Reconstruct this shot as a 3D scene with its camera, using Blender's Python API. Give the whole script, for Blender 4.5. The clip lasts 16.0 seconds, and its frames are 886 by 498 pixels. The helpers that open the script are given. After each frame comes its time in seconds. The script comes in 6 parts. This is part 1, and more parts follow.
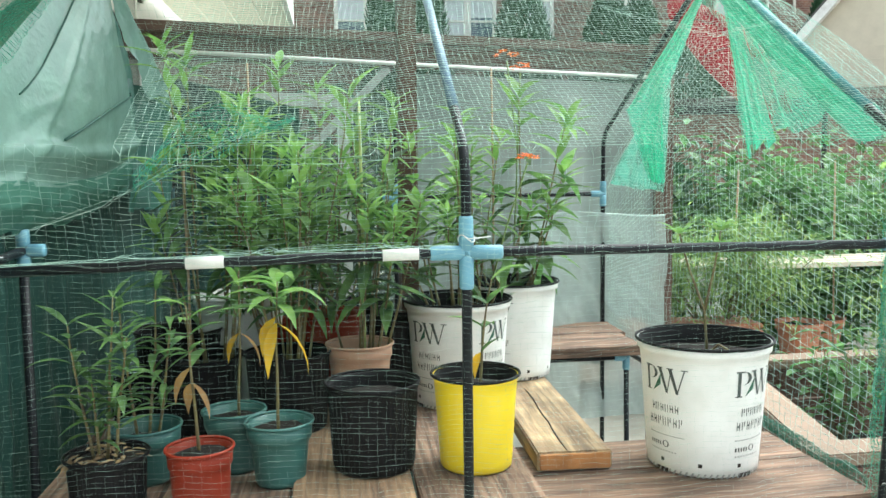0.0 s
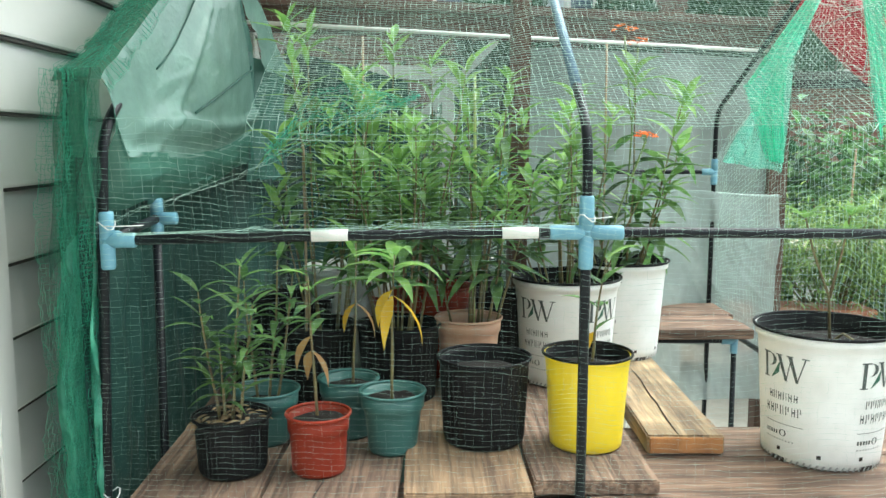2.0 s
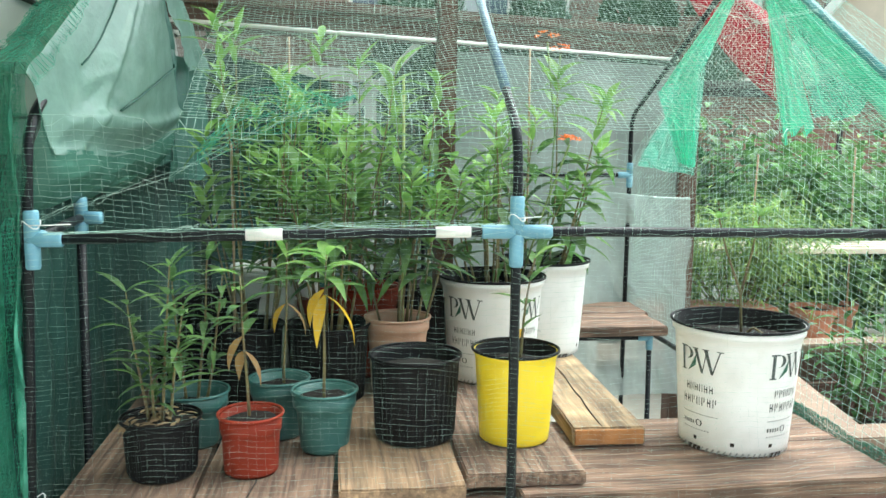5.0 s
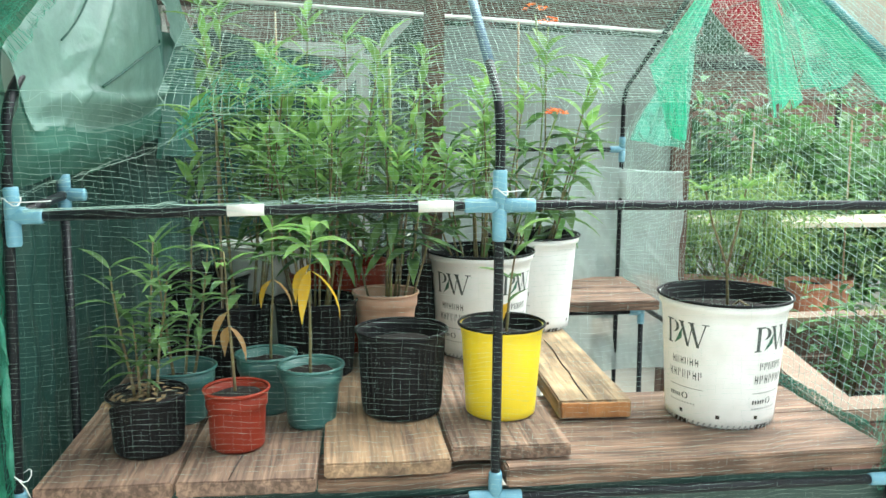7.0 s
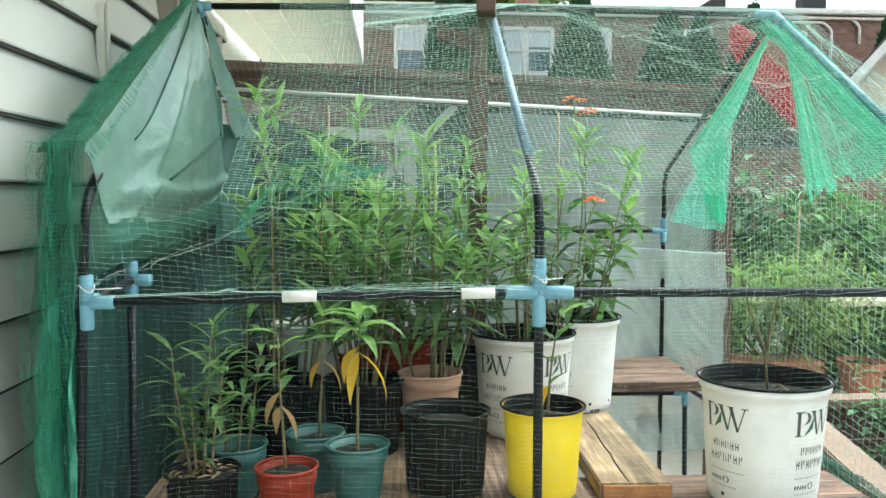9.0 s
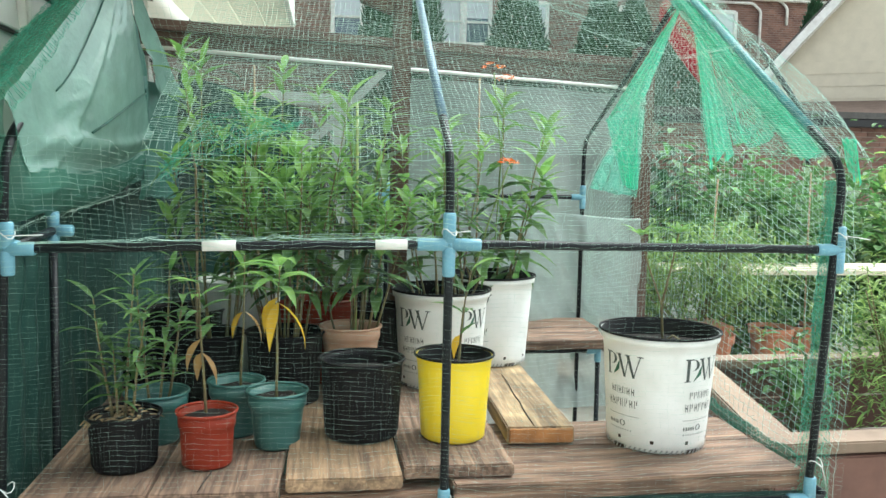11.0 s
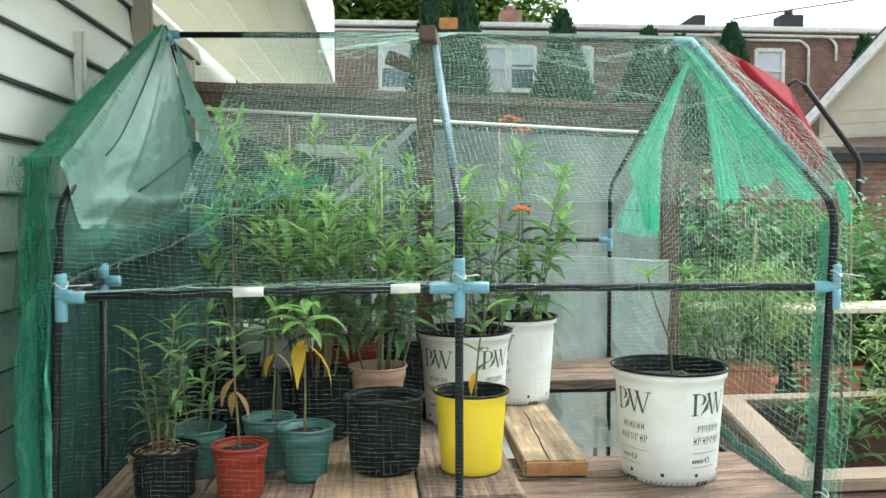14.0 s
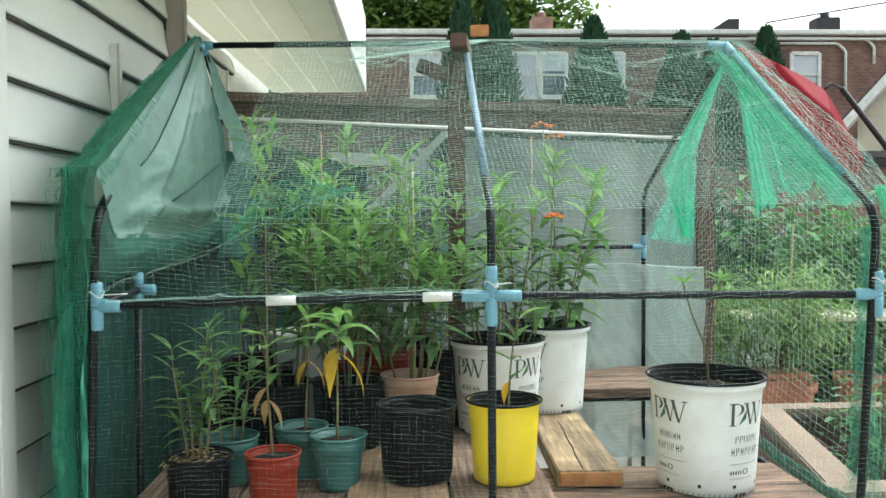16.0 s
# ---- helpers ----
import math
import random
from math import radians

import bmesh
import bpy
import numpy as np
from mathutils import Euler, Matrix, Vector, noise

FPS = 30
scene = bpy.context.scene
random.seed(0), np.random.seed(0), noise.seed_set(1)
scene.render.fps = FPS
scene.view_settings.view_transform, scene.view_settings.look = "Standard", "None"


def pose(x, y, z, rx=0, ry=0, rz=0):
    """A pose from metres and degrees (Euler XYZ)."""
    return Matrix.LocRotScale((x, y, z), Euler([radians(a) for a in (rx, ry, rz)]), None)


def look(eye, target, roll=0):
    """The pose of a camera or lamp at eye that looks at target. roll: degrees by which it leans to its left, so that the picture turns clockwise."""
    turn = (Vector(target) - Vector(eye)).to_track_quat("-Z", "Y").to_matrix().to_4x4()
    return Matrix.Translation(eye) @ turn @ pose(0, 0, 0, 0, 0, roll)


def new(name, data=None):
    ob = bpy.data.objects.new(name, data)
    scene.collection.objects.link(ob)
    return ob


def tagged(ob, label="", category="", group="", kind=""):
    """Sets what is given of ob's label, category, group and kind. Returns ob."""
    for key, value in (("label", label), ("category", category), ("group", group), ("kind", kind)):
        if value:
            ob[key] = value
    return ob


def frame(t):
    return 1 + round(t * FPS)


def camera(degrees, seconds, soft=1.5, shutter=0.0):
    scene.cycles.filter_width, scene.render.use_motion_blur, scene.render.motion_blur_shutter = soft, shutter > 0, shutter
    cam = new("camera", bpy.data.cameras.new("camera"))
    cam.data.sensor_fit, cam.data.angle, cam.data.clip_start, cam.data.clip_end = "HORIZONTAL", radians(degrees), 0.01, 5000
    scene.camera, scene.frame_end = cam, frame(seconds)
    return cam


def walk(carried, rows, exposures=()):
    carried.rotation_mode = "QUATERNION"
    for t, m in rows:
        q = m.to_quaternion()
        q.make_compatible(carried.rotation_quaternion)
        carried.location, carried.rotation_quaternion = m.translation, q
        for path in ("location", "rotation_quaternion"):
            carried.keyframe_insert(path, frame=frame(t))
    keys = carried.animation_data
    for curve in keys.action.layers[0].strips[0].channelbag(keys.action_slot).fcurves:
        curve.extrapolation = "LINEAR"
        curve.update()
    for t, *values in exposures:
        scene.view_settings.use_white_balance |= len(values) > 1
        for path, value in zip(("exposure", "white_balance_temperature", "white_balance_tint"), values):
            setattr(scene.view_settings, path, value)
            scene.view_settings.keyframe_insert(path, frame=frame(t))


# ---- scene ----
cam = camera(56.1, 16.0)
PATH = [
    (0, (-0.189, -1.229, 1.474), (0.058, 0.746, 1.285), -0.8),
    (0.5, (-0.199, -1.235, 1.48), (-0.014, 0.748, 1.301), -0.8),
    (1, (-0.218, -1.236, 1.473), (-0.1, 0.748, 1.245), 0.5),
    (1.5, (-0.221, -1.233, 1.476), (-0.134, 0.745, 1.193), 0.1),
    (2, (-0.232, -1.231, 1.484), (-0.203, 0.753, 1.228), 0.1),
    (2.5, (-0.237, -1.23, 1.492), (-0.212, 0.756, 1.258), 0.3),
    (3, (-0.235, -1.25, 1.497), (-0.208, 0.743, 1.33), 0.2),
    (3.5, (-0.234, -1.271, 1.497), (-0.221, 0.725, 1.375), -0.2),
    (4, (-0.234, -1.291, 1.476), (-0.269, 0.698, 1.27), 0.8),
    (4.5, (-0.243, -1.287, 1.477), (-0.293, 0.698, 1.236), 1.3),
    (5, (-0.261, -1.253, 1.481), (-0.03, 0.718, 1.233), 0.7),
    (5.2, (-0.276, -1.246, 1.479), (-0.014, 0.719, 1.212), 0.3),
    (7.3, (-0.227, -1.259, 1.477), (-0.014, 0.706, 1.174), 0.3),
    (7.5, (-0.224, -1.268, 1.488), (-0.038, 0.705, 1.218), 0.2),
    (8, (-0.227, -1.293, 1.496), (-0.093, 0.693, 1.306), -0.0),
    (8.5, (-0.234, -1.306, 1.499), (-0.131, 0.684, 1.333), 0.0),
    (9, (-0.236, -1.32, 1.504), (-0.114, 0.672, 1.378), 0.1),
    (9.5, (-0.237, -1.343, 1.499), (-0.159, 0.653, 1.403), 0.0),
    (10, (-0.237, -1.368, 1.464), (-0.098, 0.623, 1.332), 0.6),
    (10.2, (-0.239, -1.356, 1.468), (0.042, 0.617, 1.299), 1.2),
    (12.3, (-0.134, -1.501, 1.483), (0.022, 0.482, 1.28), -0.2),
    (12.5, (-0.135, -1.502, 1.483), (-0.028, 0.486, 1.295), -0.6),
    (13, (-0.136, -1.509, 1.486), (-0.04, 0.482, 1.329), -0.4),
    (13.5, (-0.139, -1.513, 1.488), (-0.013, 0.48, 1.381), -0.3),
    (14, (-0.145, -1.522, 1.488), (0.006, 0.471, 1.401), -0.1),
    (14.5, (-0.146, -1.521, 1.489), (0.005, 0.472, 1.406), -0.0),
    (15, (-0.142, -1.514, 1.488), (0.031, 0.477, 1.399), 0.0),
    (15.5, (-0.141, -1.51, 1.489), (0.015, 0.483, 1.41), -0.3),
    (16, (-0.145, -1.514, 1.489), (-0.07, 0.483, 1.42), -0.4),
]
EXPOSURES = [(0, 1.74), (0.5, 1.74), (1.5, 1.75), (3.0, 1.74), (4, 1.62), (5, 1.85), (7.5, 1.94), (8.5, 1.76), (10, 1.51), (12.5, 1.96), (13.5, 1.72), (14.5, 1.43), (16, 1.39)]
walk(cam, [(t, look(eye, target, roll)) for t, eye, target, roll in PATH], EXPOSURES)

# ---- light ----
world = bpy.data.worlds.new("overcast_sky")
scene.world = world
world.use_nodes = True
wn, wl = world.node_tree.nodes, world.node_tree.links
sky = wn.new("ShaderNodeTexSky")
sky.sky_type, sky.sun_disc = "NISHITA", False
sky.sun_elevation, sky.sun_rotation = radians(60), radians(60)
sky.air_density, sky.dust_density, sky.ozone_density = 1.0, 4.0, 1.0
grey = wn.new("ShaderNodeHueSaturation")
grey.inputs["Saturation"].default_value = 0.22
wl.new(sky.outputs["Color"], grey.inputs["Color"])
wl.new(grey.outputs["Color"], wn["Background"].inputs["Color"])
wn["Background"].inputs["Strength"].default_value = 0.15
sun_data = bpy.data.lights.new("sun", "SUN")
sun_data.energy, sun_data.angle, sun_data.color = 0.8, radians(60), (1.0, 0.96, 0.9)
sun = new("sun", sun_data)
sun.matrix_world = look((2.55, 1.87, 6.0), (0, 0.4, 0.9))
scene.view_settings.use_white_balance = True
scene.view_settings.white_balance_temperature, scene.view_settings.white_balance_tint = 6150, 1.0


# ---- materials ----
def material(name, colour, rough=0.6, metal=0.0, vary=0.25, scale=30.0, bump=0.2, island=0.0, each=0.0, second=None, stretch=(1, 1, 1), spec=0.5,
             fine=6.0, dist=0.002):
    """Principled paint with blotches, fine grain and relief. second: the colour of the blotches; island, each: variation by piece."""
    m = bpy.data.materials.new(name)
    m.use_nodes = True
    n, l = m.node_tree.nodes, m.node_tree.links
    bsdf = n["Principled BSDF"]
    bsdf.inputs["Roughness"].default_value = rough
    bsdf.inputs["Metallic"].default_value = metal
    bsdf.inputs["Specular IOR Level"].default_value = spec
    tc = n.new("ShaderNodeTexCoord")
    mp = n.new("ShaderNodeMapping")
    mp.inputs["Scale"].default_value = stretch
    l.new(tc.outputs["Object"], mp.inputs["Vector"])
    info = n.new("ShaderNodeObjectInfo")
    big = n.new("ShaderNodeTexNoise")
    big.noise_dimensions = "4D"
    big.inputs["Scale"].default_value, big.inputs["Detail"].default_value = scale, 5
    small = n.new("ShaderNodeTexNoise")
    small.inputs["Scale"].default_value, small.inputs["Detail"].default_value = scale * fine, 3
    l.new(mp.outputs["Vector"], big.inputs["Vector"])
    l.new(mp.outputs["Vector"], small.inputs["Vector"])
    w = n.new("ShaderNodeMath")
    w.operation = "MULTIPLY"
    w.inputs[1].default_value = 37.0
    l.new(info.outputs["Random"], w.inputs[0])
    l.new(w.outputs[0], big.inputs["W"])
    mix = n.new("ShaderNodeMix")
    mix.data_type = "RGBA"
    mix.inputs["A"].default_value = (*colour, 1)
    dark = second or tuple(c * (1 - vary) for c in colour)
    mix.inputs["B"].default_value = (*dark, 1)
    ramp = n.new("ShaderNodeMapRange")
    ramp.inputs["From Min"].default_value, ramp.inputs["From Max"].default_value = 0.35, 0.68
    l.new(big.outputs["Fac"], ramp.inputs["Value"])
    l.new(ramp.outputs["Result"], mix.inputs["Factor"])
    hsv = n.new("ShaderNodeHueSaturation")
    l.new(mix.outputs["Result"], hsv.inputs["Color"])
    total = n.new("ShaderNodeMath")
    total.operation = "MULTIPLY_ADD"
    total.inputs[1].default_value, total.inputs[2].default_value = vary * 0.8, 1 - vary * 0.4
    l.new(small.outputs["Fac"], total.inputs[0])
    value = total.outputs[0]
    for amount, source in ((each, info.outputs["Random"]), (island, None)):
        if amount:
            if source is None:
                source = n.new("ShaderNodeNewGeometry").outputs["Random Per Island"]
            a = n.new("ShaderNodeMath")
            a.operation = "MULTIPLY_ADD"
            a.inputs[1].default_value, a.inputs[2].default_value = amount, 1 - amount / 2
            l.new(source, a.inputs[0])
            b = n.new("ShaderNodeMath")
            b.operation = "MULTIPLY"
            l.new(a.outputs[0], b.inputs[0])
            l.new(value, b.inputs[1])
            value = b.outputs[0]
    l.new(value, hsv.inputs["Value"])
    l.new(hsv.outputs["Color"], bsdf.inputs["Base Color"])
    if bump:
        bp = n.new("ShaderNodeBump")
        bp.inputs["Strength"].default_value, bp.inputs["Distance"].default_value = bump, dist
        l.new(small.outputs["Fac"], bp.inputs["Height"])
        l.new(bp.outputs["Normal"], bsdf.inputs["Normal"])
    return m


def leaf_material(name, colour, second, through_light=0.45, rough=0.58, island=0.5):
    m = material(name, colour, rough, 0, 0.25, 25, 0.15, island=island, second=second)
    n, l = m.node_tree.nodes, m.node_tree.links
    bsdf, out = n["Principled BSDF"], n["Material Output"]
    tr = n.new("ShaderNodeBsdfTranslucent")
    l.new(bsdf.inputs["Base Color"].links[0].from_socket, tr.inputs["Color"])
    mx = n.new("ShaderNodeMixShader")
    mx.inputs[0].default_value = through_light
    l.new(bsdf.outputs[0], mx.inputs[1])
    l.new(tr.outputs[0], mx.inputs[2])
    l.new(mx.outputs[0], out.inputs["Surface"])
    return m


def sheet_material(name, colour, clear, glow, rough=0.3, scale=12.0, weave=0.0):
    """Plastic film: clear is the share that passes straight through, glow the share that scatters through."""
    m = material(name, colour, rough, 0, 0.2, scale, 0.5, dist=0.004)
    n, l = m.node_tree.nodes, m.node_tree.links
    bsdf, out = n["Principled BSDF"], n["Material Output"]
    source = bsdf.inputs["Base Color"].links[0].from_socket
    tr = n.new("ShaderNodeBsdfTranslucent")
    l.new(source, tr.inputs["Color"])
    mx = n.new("ShaderNodeMixShader")
    mx.inputs[0].default_value = glow
    l.new(bsdf.outputs[0], mx.inputs[1])
    l.new(tr.outputs[0], mx.inputs[2])
    tp = n.new("ShaderNodeBsdfTransparent")
    tp.inputs["Color"].default_value = (*[0.5 + 0.5 * c for c in colour], 1)
    my = n.new("ShaderNodeMixShader")
    cloudy = n.new("ShaderNodeTexNoise")
    cloudy.inputs["Scale"].default_value = scale * 0.5
    tc = n.new("ShaderNodeTexCoord")
    l.new(tc.outputs["Object"], cloudy.inputs["Vector"])
    rg = n.new("ShaderNodeMapRange")
    rg.inputs["To Min"].default_value, rg.inputs["To Max"].default_value = clear * 0.6, min(1, clear * 1.4)
    l.new(cloudy.outputs["Fac"], rg.inputs["Value"])
    l.new(rg.outputs["Result"], my.inputs[0])
    l.new(mx.outputs[0], my.inputs[1])
    l.new(tp.outputs[0], my.inputs[2])
    l.new(my.outputs[0], out.inputs["Surface"])
    return m


def grained(m, along, strength=0.42):
    """Weathered wood: fine dark grain lines, broad damp stains and a grey bloom over a plain wood material."""
    n, l = m.node_tree.nodes, m.node_tree.links
    bsdf = n["Principled BSDF"]
    colour = bsdf.inputs["Base Color"].links[0].from_socket
    tc = n.new("ShaderNodeTexCoord")
    for scale, low, high, dark in ((Vector((130, 130, 130)), 0.40, 0.62, 1 - strength), (Vector((34, 34, 34)), 0.36, 0.58, 0.80), (None, 0.38, 0.66, 0.66)):
        mp = n.new("ShaderNodeMapping")
        size = Vector((9, 9, 9)) if scale is None else scale.copy()
        if scale is not None:
            size["xyz".index(along)] *= 0.045
        mp.inputs["Scale"].default_value = size
        mp.inputs["Location"].default_value = (3.1 * low, 1.7, 5.0 * high)
        l.new(tc.outputs["Object"], mp.inputs["Vector"])
        nz = n.new("ShaderNodeTexNoise")
        nz.inputs["Scale"].default_value, nz.inputs["Detail"].default_value, nz.inputs["Distortion"].default_value = 1.0, 4.0, 0.6
        l.new(mp.outputs["Vector"], nz.inputs["Vector"])
        rg = n.new("ShaderNodeMapRange")
        rg.inputs["From Min"].default_value, rg.inputs["From Max"].default_value = low, high
        rg.inputs["To Min"].default_value, rg.inputs["To Max"].default_value = dark, 1.16
        l.new(nz.outputs["Fac"], rg.inputs["Value"])
        mul = n.new("ShaderNodeVectorMath")
        mul.operation = "SCALE"
        l.new(colour, mul.inputs[0])
        l.new(rg.outputs["Result"], mul.inputs["Scale"])
        colour = mul.outputs["Vector"]
    l.new(colour, bsdf.inputs["Base Color"])
    return m


PIPE = material("black_coated_pipe", (0.009, 0.011, 0.014), 0.38, 0, 0.4, 60, 0.3, spec=0.2)
PIPE_TOP = material("weathered_steel_pipe", (0.13, 0.21, 0.28), 0.4, 0.2, 0.3, 40, 0.2)
JOINT = material("pale_blue_plastic", (0.16, 0.36, 0.46), 0.45, 0, 0.2, 25, 0.1)
TAPE = material("white_tape", (0.75, 0.74, 0.70), 0.6, 0, 0.15, 60, 0.2)
TIE = material("white_nylon_tie", (0.7, 0.72, 0.7), 0.5, 0, 0.1, 60, 0.1)
WOOD = grained(material("weathered_plank", (0.265, 0.175, 0.123), 0.85, 0, 0.5, 7, 0.8, each=0.25, second=(0.145, 0.092, 0.065), stretch=(6, 0.5, 6), fine=5), "y")
WOOD_X = grained(material("weathered_cross_plank", (0.285, 0.18, 0.122), 0.85, 0, 0.5, 7, 0.8, each=0.25, second=(0.145, 0.09, 0.062), stretch=(0.5, 6, 6), fine=5), "x")
PINE = grained(material("yellow_pine", (0.52, 0.37, 0.21), 0.75, 0, 0.5, 7, 0.8, second=(0.27, 0.18, 0.105), stretch=(6, 0.5, 6), fine=5), "y", 0.30)
PINE_WARM = grained(material("warm_pine", (0.34, 0.225, 0.13), 0.75, 0, 0.75, 7, 0.8, second=(0.19, 0.12, 0.075), stretch=(6, 0.5, 6), fine=5), "y", 0.30)
PINE_END = material("pine_end_grain", (0.46, 0.21, 0.07), 0.8, 0, 0.3, 40, 0.4, second=(0.30, 0.13, 0.045))
CRACK = material("dark_crack", (0.03, 0.02, 0.015), 0.9, 0, 0.2, 80, 0.2)
POST = material("brown_stained_post", (0.12, 0.066, 0.045), 0.7, 0, 0.4, 9, 0.5, second=(0.07, 0.038, 0.027), stretch=(5, 5, 0.5), fine=5)
BEAM = material("brown_stained_beam", (0.13, 0.08, 0.06), 0.75, 0, 0.4, 8, 0.5, second=(0.075, 0.045, 0.035), stretch=(0.5, 5, 5), fine=5)
WHITE_POT = material("white_plastic_pot", (0.80, 0.81, 0.80), 0.4, 0, 0.08, 14, 0.08, second=(0.70, 0.70, 0.67))
BLACK_POT = material("black_plastic_pot", (0.009, 0.009, 0.010), 0.5, 0, 0.4, 30, 0.15, spec=0.14)
YELLOW_POT = material("yellow_plastic_pot", (0.86, 0.66, 0.02), 0.4, 0, 0.08, 14, 0.08)
RED_POT = material("red_plastic_pot", (0.24, 0.030, 0.014), 0.5, 0, 0.3, 20, 0.1, spec=0.2)
TEAL_POT = material("teal_plastic_pot", (0.045, 0.145, 0.13), 0.42, 0, 0.25, 20, 0.1)
TAN_POT = material("tan_clay_pot", (0.50, 0.30, 0.20), 0.75, 0, 0.2, 25, 0.2)
CLAY = material("terracotta_plastic", (0.52, 0.19, 0.10), 0.6, 0, 0.25, 12, 0.2)
SOIL = material("dark_potting_soil", (0.019, 0.014, 0.011), 0.95, 0, 0.5, 90, 1.0, dist=0.006)
STRAW = material("dry_leaf_litter", (0.36, 0.25, 0.13), 0.85, 0, 0.5, 40, 0.4, island=0.7)
INK = material("dark_green_ink", (0.06, 0.075, 0.07), 0.6, 0, 0.15, 50, 0.05)
INK_LEAF = material("green_ink", (0.03, 0.12, 0.075), 0.6, 0, 0.15, 50, 0.05)
INK_PALE = material("faded_grey_ink", (0.36, 0.37, 0.36), 0.6, 0, 0.15, 50, 0.05)
LEAF = leaf_material("milkweed_leaf", (0.155, 0.29, 0.085), (0.022, 0.072, 0.024), 0.5, island=0.95)
LEAF_TIP = leaf_material("young_milkweed_leaf", (0.26, 0.44, 0.12), (0.10, 0.25, 0.055), 0.5)
PIPE_TEAL = material("teal_coated_pipe", (0.05, 0.26, 0.27), 0.4, 0, 0.5, 50, 0.3, second=(0.03, 0.12, 0.14))
LEAF_DARK = leaf_material("dark_shrub_leaf", (0.035, 0.10, 0.045), (0.018, 0.055, 0.026), 0.35)
LEAF_YARD = leaf_material("garden_leaf", (0.13, 0.29, 0.08), (0.04, 0.11, 0.035), island=0.8)
LEAF_FAR = leaf_material("far_tree_leaf", (0.15, 0.24, 0.05), (0.09, 0.16, 0.035))
LEAF_FERN = leaf_material("feathery_leaf", (0.33, 0.48, 0.13), (0.055, 0.14, 0.04), 0.5, island=0.9)
YELLOW_LEAF = leaf_material("yellowed_leaf", (0.75, 0.50, 0.04), (0.62, 0.36, 0.03))
DRY_LEAF = leaf_material("withered_leaf", (0.42, 0.27, 0.10), (0.28, 0.15, 0.06))
STEM = material("green_brown_stem", (0.16, 0.14, 0.05), 0.6, 0, 0.3, 50, 0.2, second=(0.10, 0.07, 0.035))
STEM_GREEN = material("green_stem", (0.17, 0.26, 0.07), 0.55, 0, 0.3, 50, 0.2)
CANE_GREEN = material("yellow_green_cane", (0.42, 0.50, 0.17), 0.5, 0, 0.25, 40, 0.2)
CANE = material("bamboo_stake", (0.33, 0.24, 0.14), 0.6, 0, 0.3, 50, 0.2)
FLOWER = leaf_material("orange_petal", (0.90, 0.23, 0.02), (0.85, 0.14, 0.012), 0.35)
NET = material("pale_netting_thread", (0.47, 0.69, 0.60), 0.4, 0, 0.15, 20, 0, spec=0.5)
NET_FRONT = material("dull_netting_thread", (0.40, 0.57, 0.50), 0.45, 0, 0.2, 20, 0, spec=0.4)
NET_GREEN = leaf_material("green_netting_thread", (0.17, 0.82, 0.57), (0.12, 0.70, 0.47), 0.5, 0.4, 0.2)
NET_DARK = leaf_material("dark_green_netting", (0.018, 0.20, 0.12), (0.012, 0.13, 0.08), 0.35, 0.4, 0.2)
COVER = sheet_material("green_woven_cover", (0.24, 0.40, 0.345), 0.05, 0.4, 0.22, 14)
COVER_OUT = sheet_material("netted_green_cover", (0.085, 0.235, 0.155), 0.05, 0.35, 0.5, 30)
# darker copy of the cover green: shade under the fold put into the colour
COVER_FOOT = sheet_material("shaded_foot_green_cover", (0.11, 0.27, 0.21), 0.08, 0.4, 0.25, 20)
VEIL = sheet_material("green_net_veil", (0.10, 0.30, 0.21), 0.70, 0.4, 0.5, 24)
# the cover's green again, darkened so the shade of the left corner is painted in
COVER_LOW = sheet_material("shade_darkened_green_cover", (0.029, 0.079, 0.067), 0.05, 0.35, 0.30, 14)
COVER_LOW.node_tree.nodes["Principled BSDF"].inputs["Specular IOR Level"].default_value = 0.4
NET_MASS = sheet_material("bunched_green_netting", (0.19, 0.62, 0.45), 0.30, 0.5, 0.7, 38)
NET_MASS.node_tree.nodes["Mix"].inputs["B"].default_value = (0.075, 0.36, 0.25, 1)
NET_HAZE = sheet_material("layered_green_netting", (0.22, 0.80, 0.58), 0.50, 0.5, 0.7, 60)
NET_HAZE_THIN = sheet_material("thin_layered_netting", (0.25, 0.80, 0.61), 0.64, 0.5, 0.7, 40)
NET_MID = leaf_material("mid_green_netting", (0.12, 0.54, 0.37), (0.06, 0.37, 0.25), 0.45, 0.4, 0.3)
# near-black cover green that paints the shade below the shelf
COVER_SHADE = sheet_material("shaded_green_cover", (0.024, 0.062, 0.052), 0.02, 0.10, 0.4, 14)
# cover green lowered to paint shade into the pleats; colours the dark seams too
COVER_DARK = sheet_material("shade_toned_green_cover", (0.055, 0.165, 0.13), 0.10, 0.4, 0.4, 14)
FILM = sheet_material("milky_clear_film", (0.62, 0.72, 0.68), 0.50, 0.4, 0.22, 10)
FILM_THIN = sheet_material("thin_clear_film", (0.36, 0.42, 0.40), 0.80, 0.45, 0.25, 8)
FILM_GREY = sheet_material("dusty_clear_film", (0.50, 0.57, 0.54), 0.52, 0.45, 0.25, 8)
# dark brown for the painted shadow line under the laps, with some joint dirt
LAP_SHADOW = material("lap_shadow_brown", (0.075, 0.07, 0.06), 0.9, 0, 0.5, 30, 0.2, second=(0.03, 0.028, 0.024), stretch=(1, 0.3, 1))
SIDING = material("white_vinyl_siding", (0.70, 0.70, 0.67), 0.5, 0, 0.06, 6, 0.1, second=(0.66, 0.66, 0.62))
TRIM = material("white_painted_trim", (0.78, 0.78, 0.74), 0.5, 0, 0.1, 8, 0.1, second=(0.60, 0.59, 0.55))
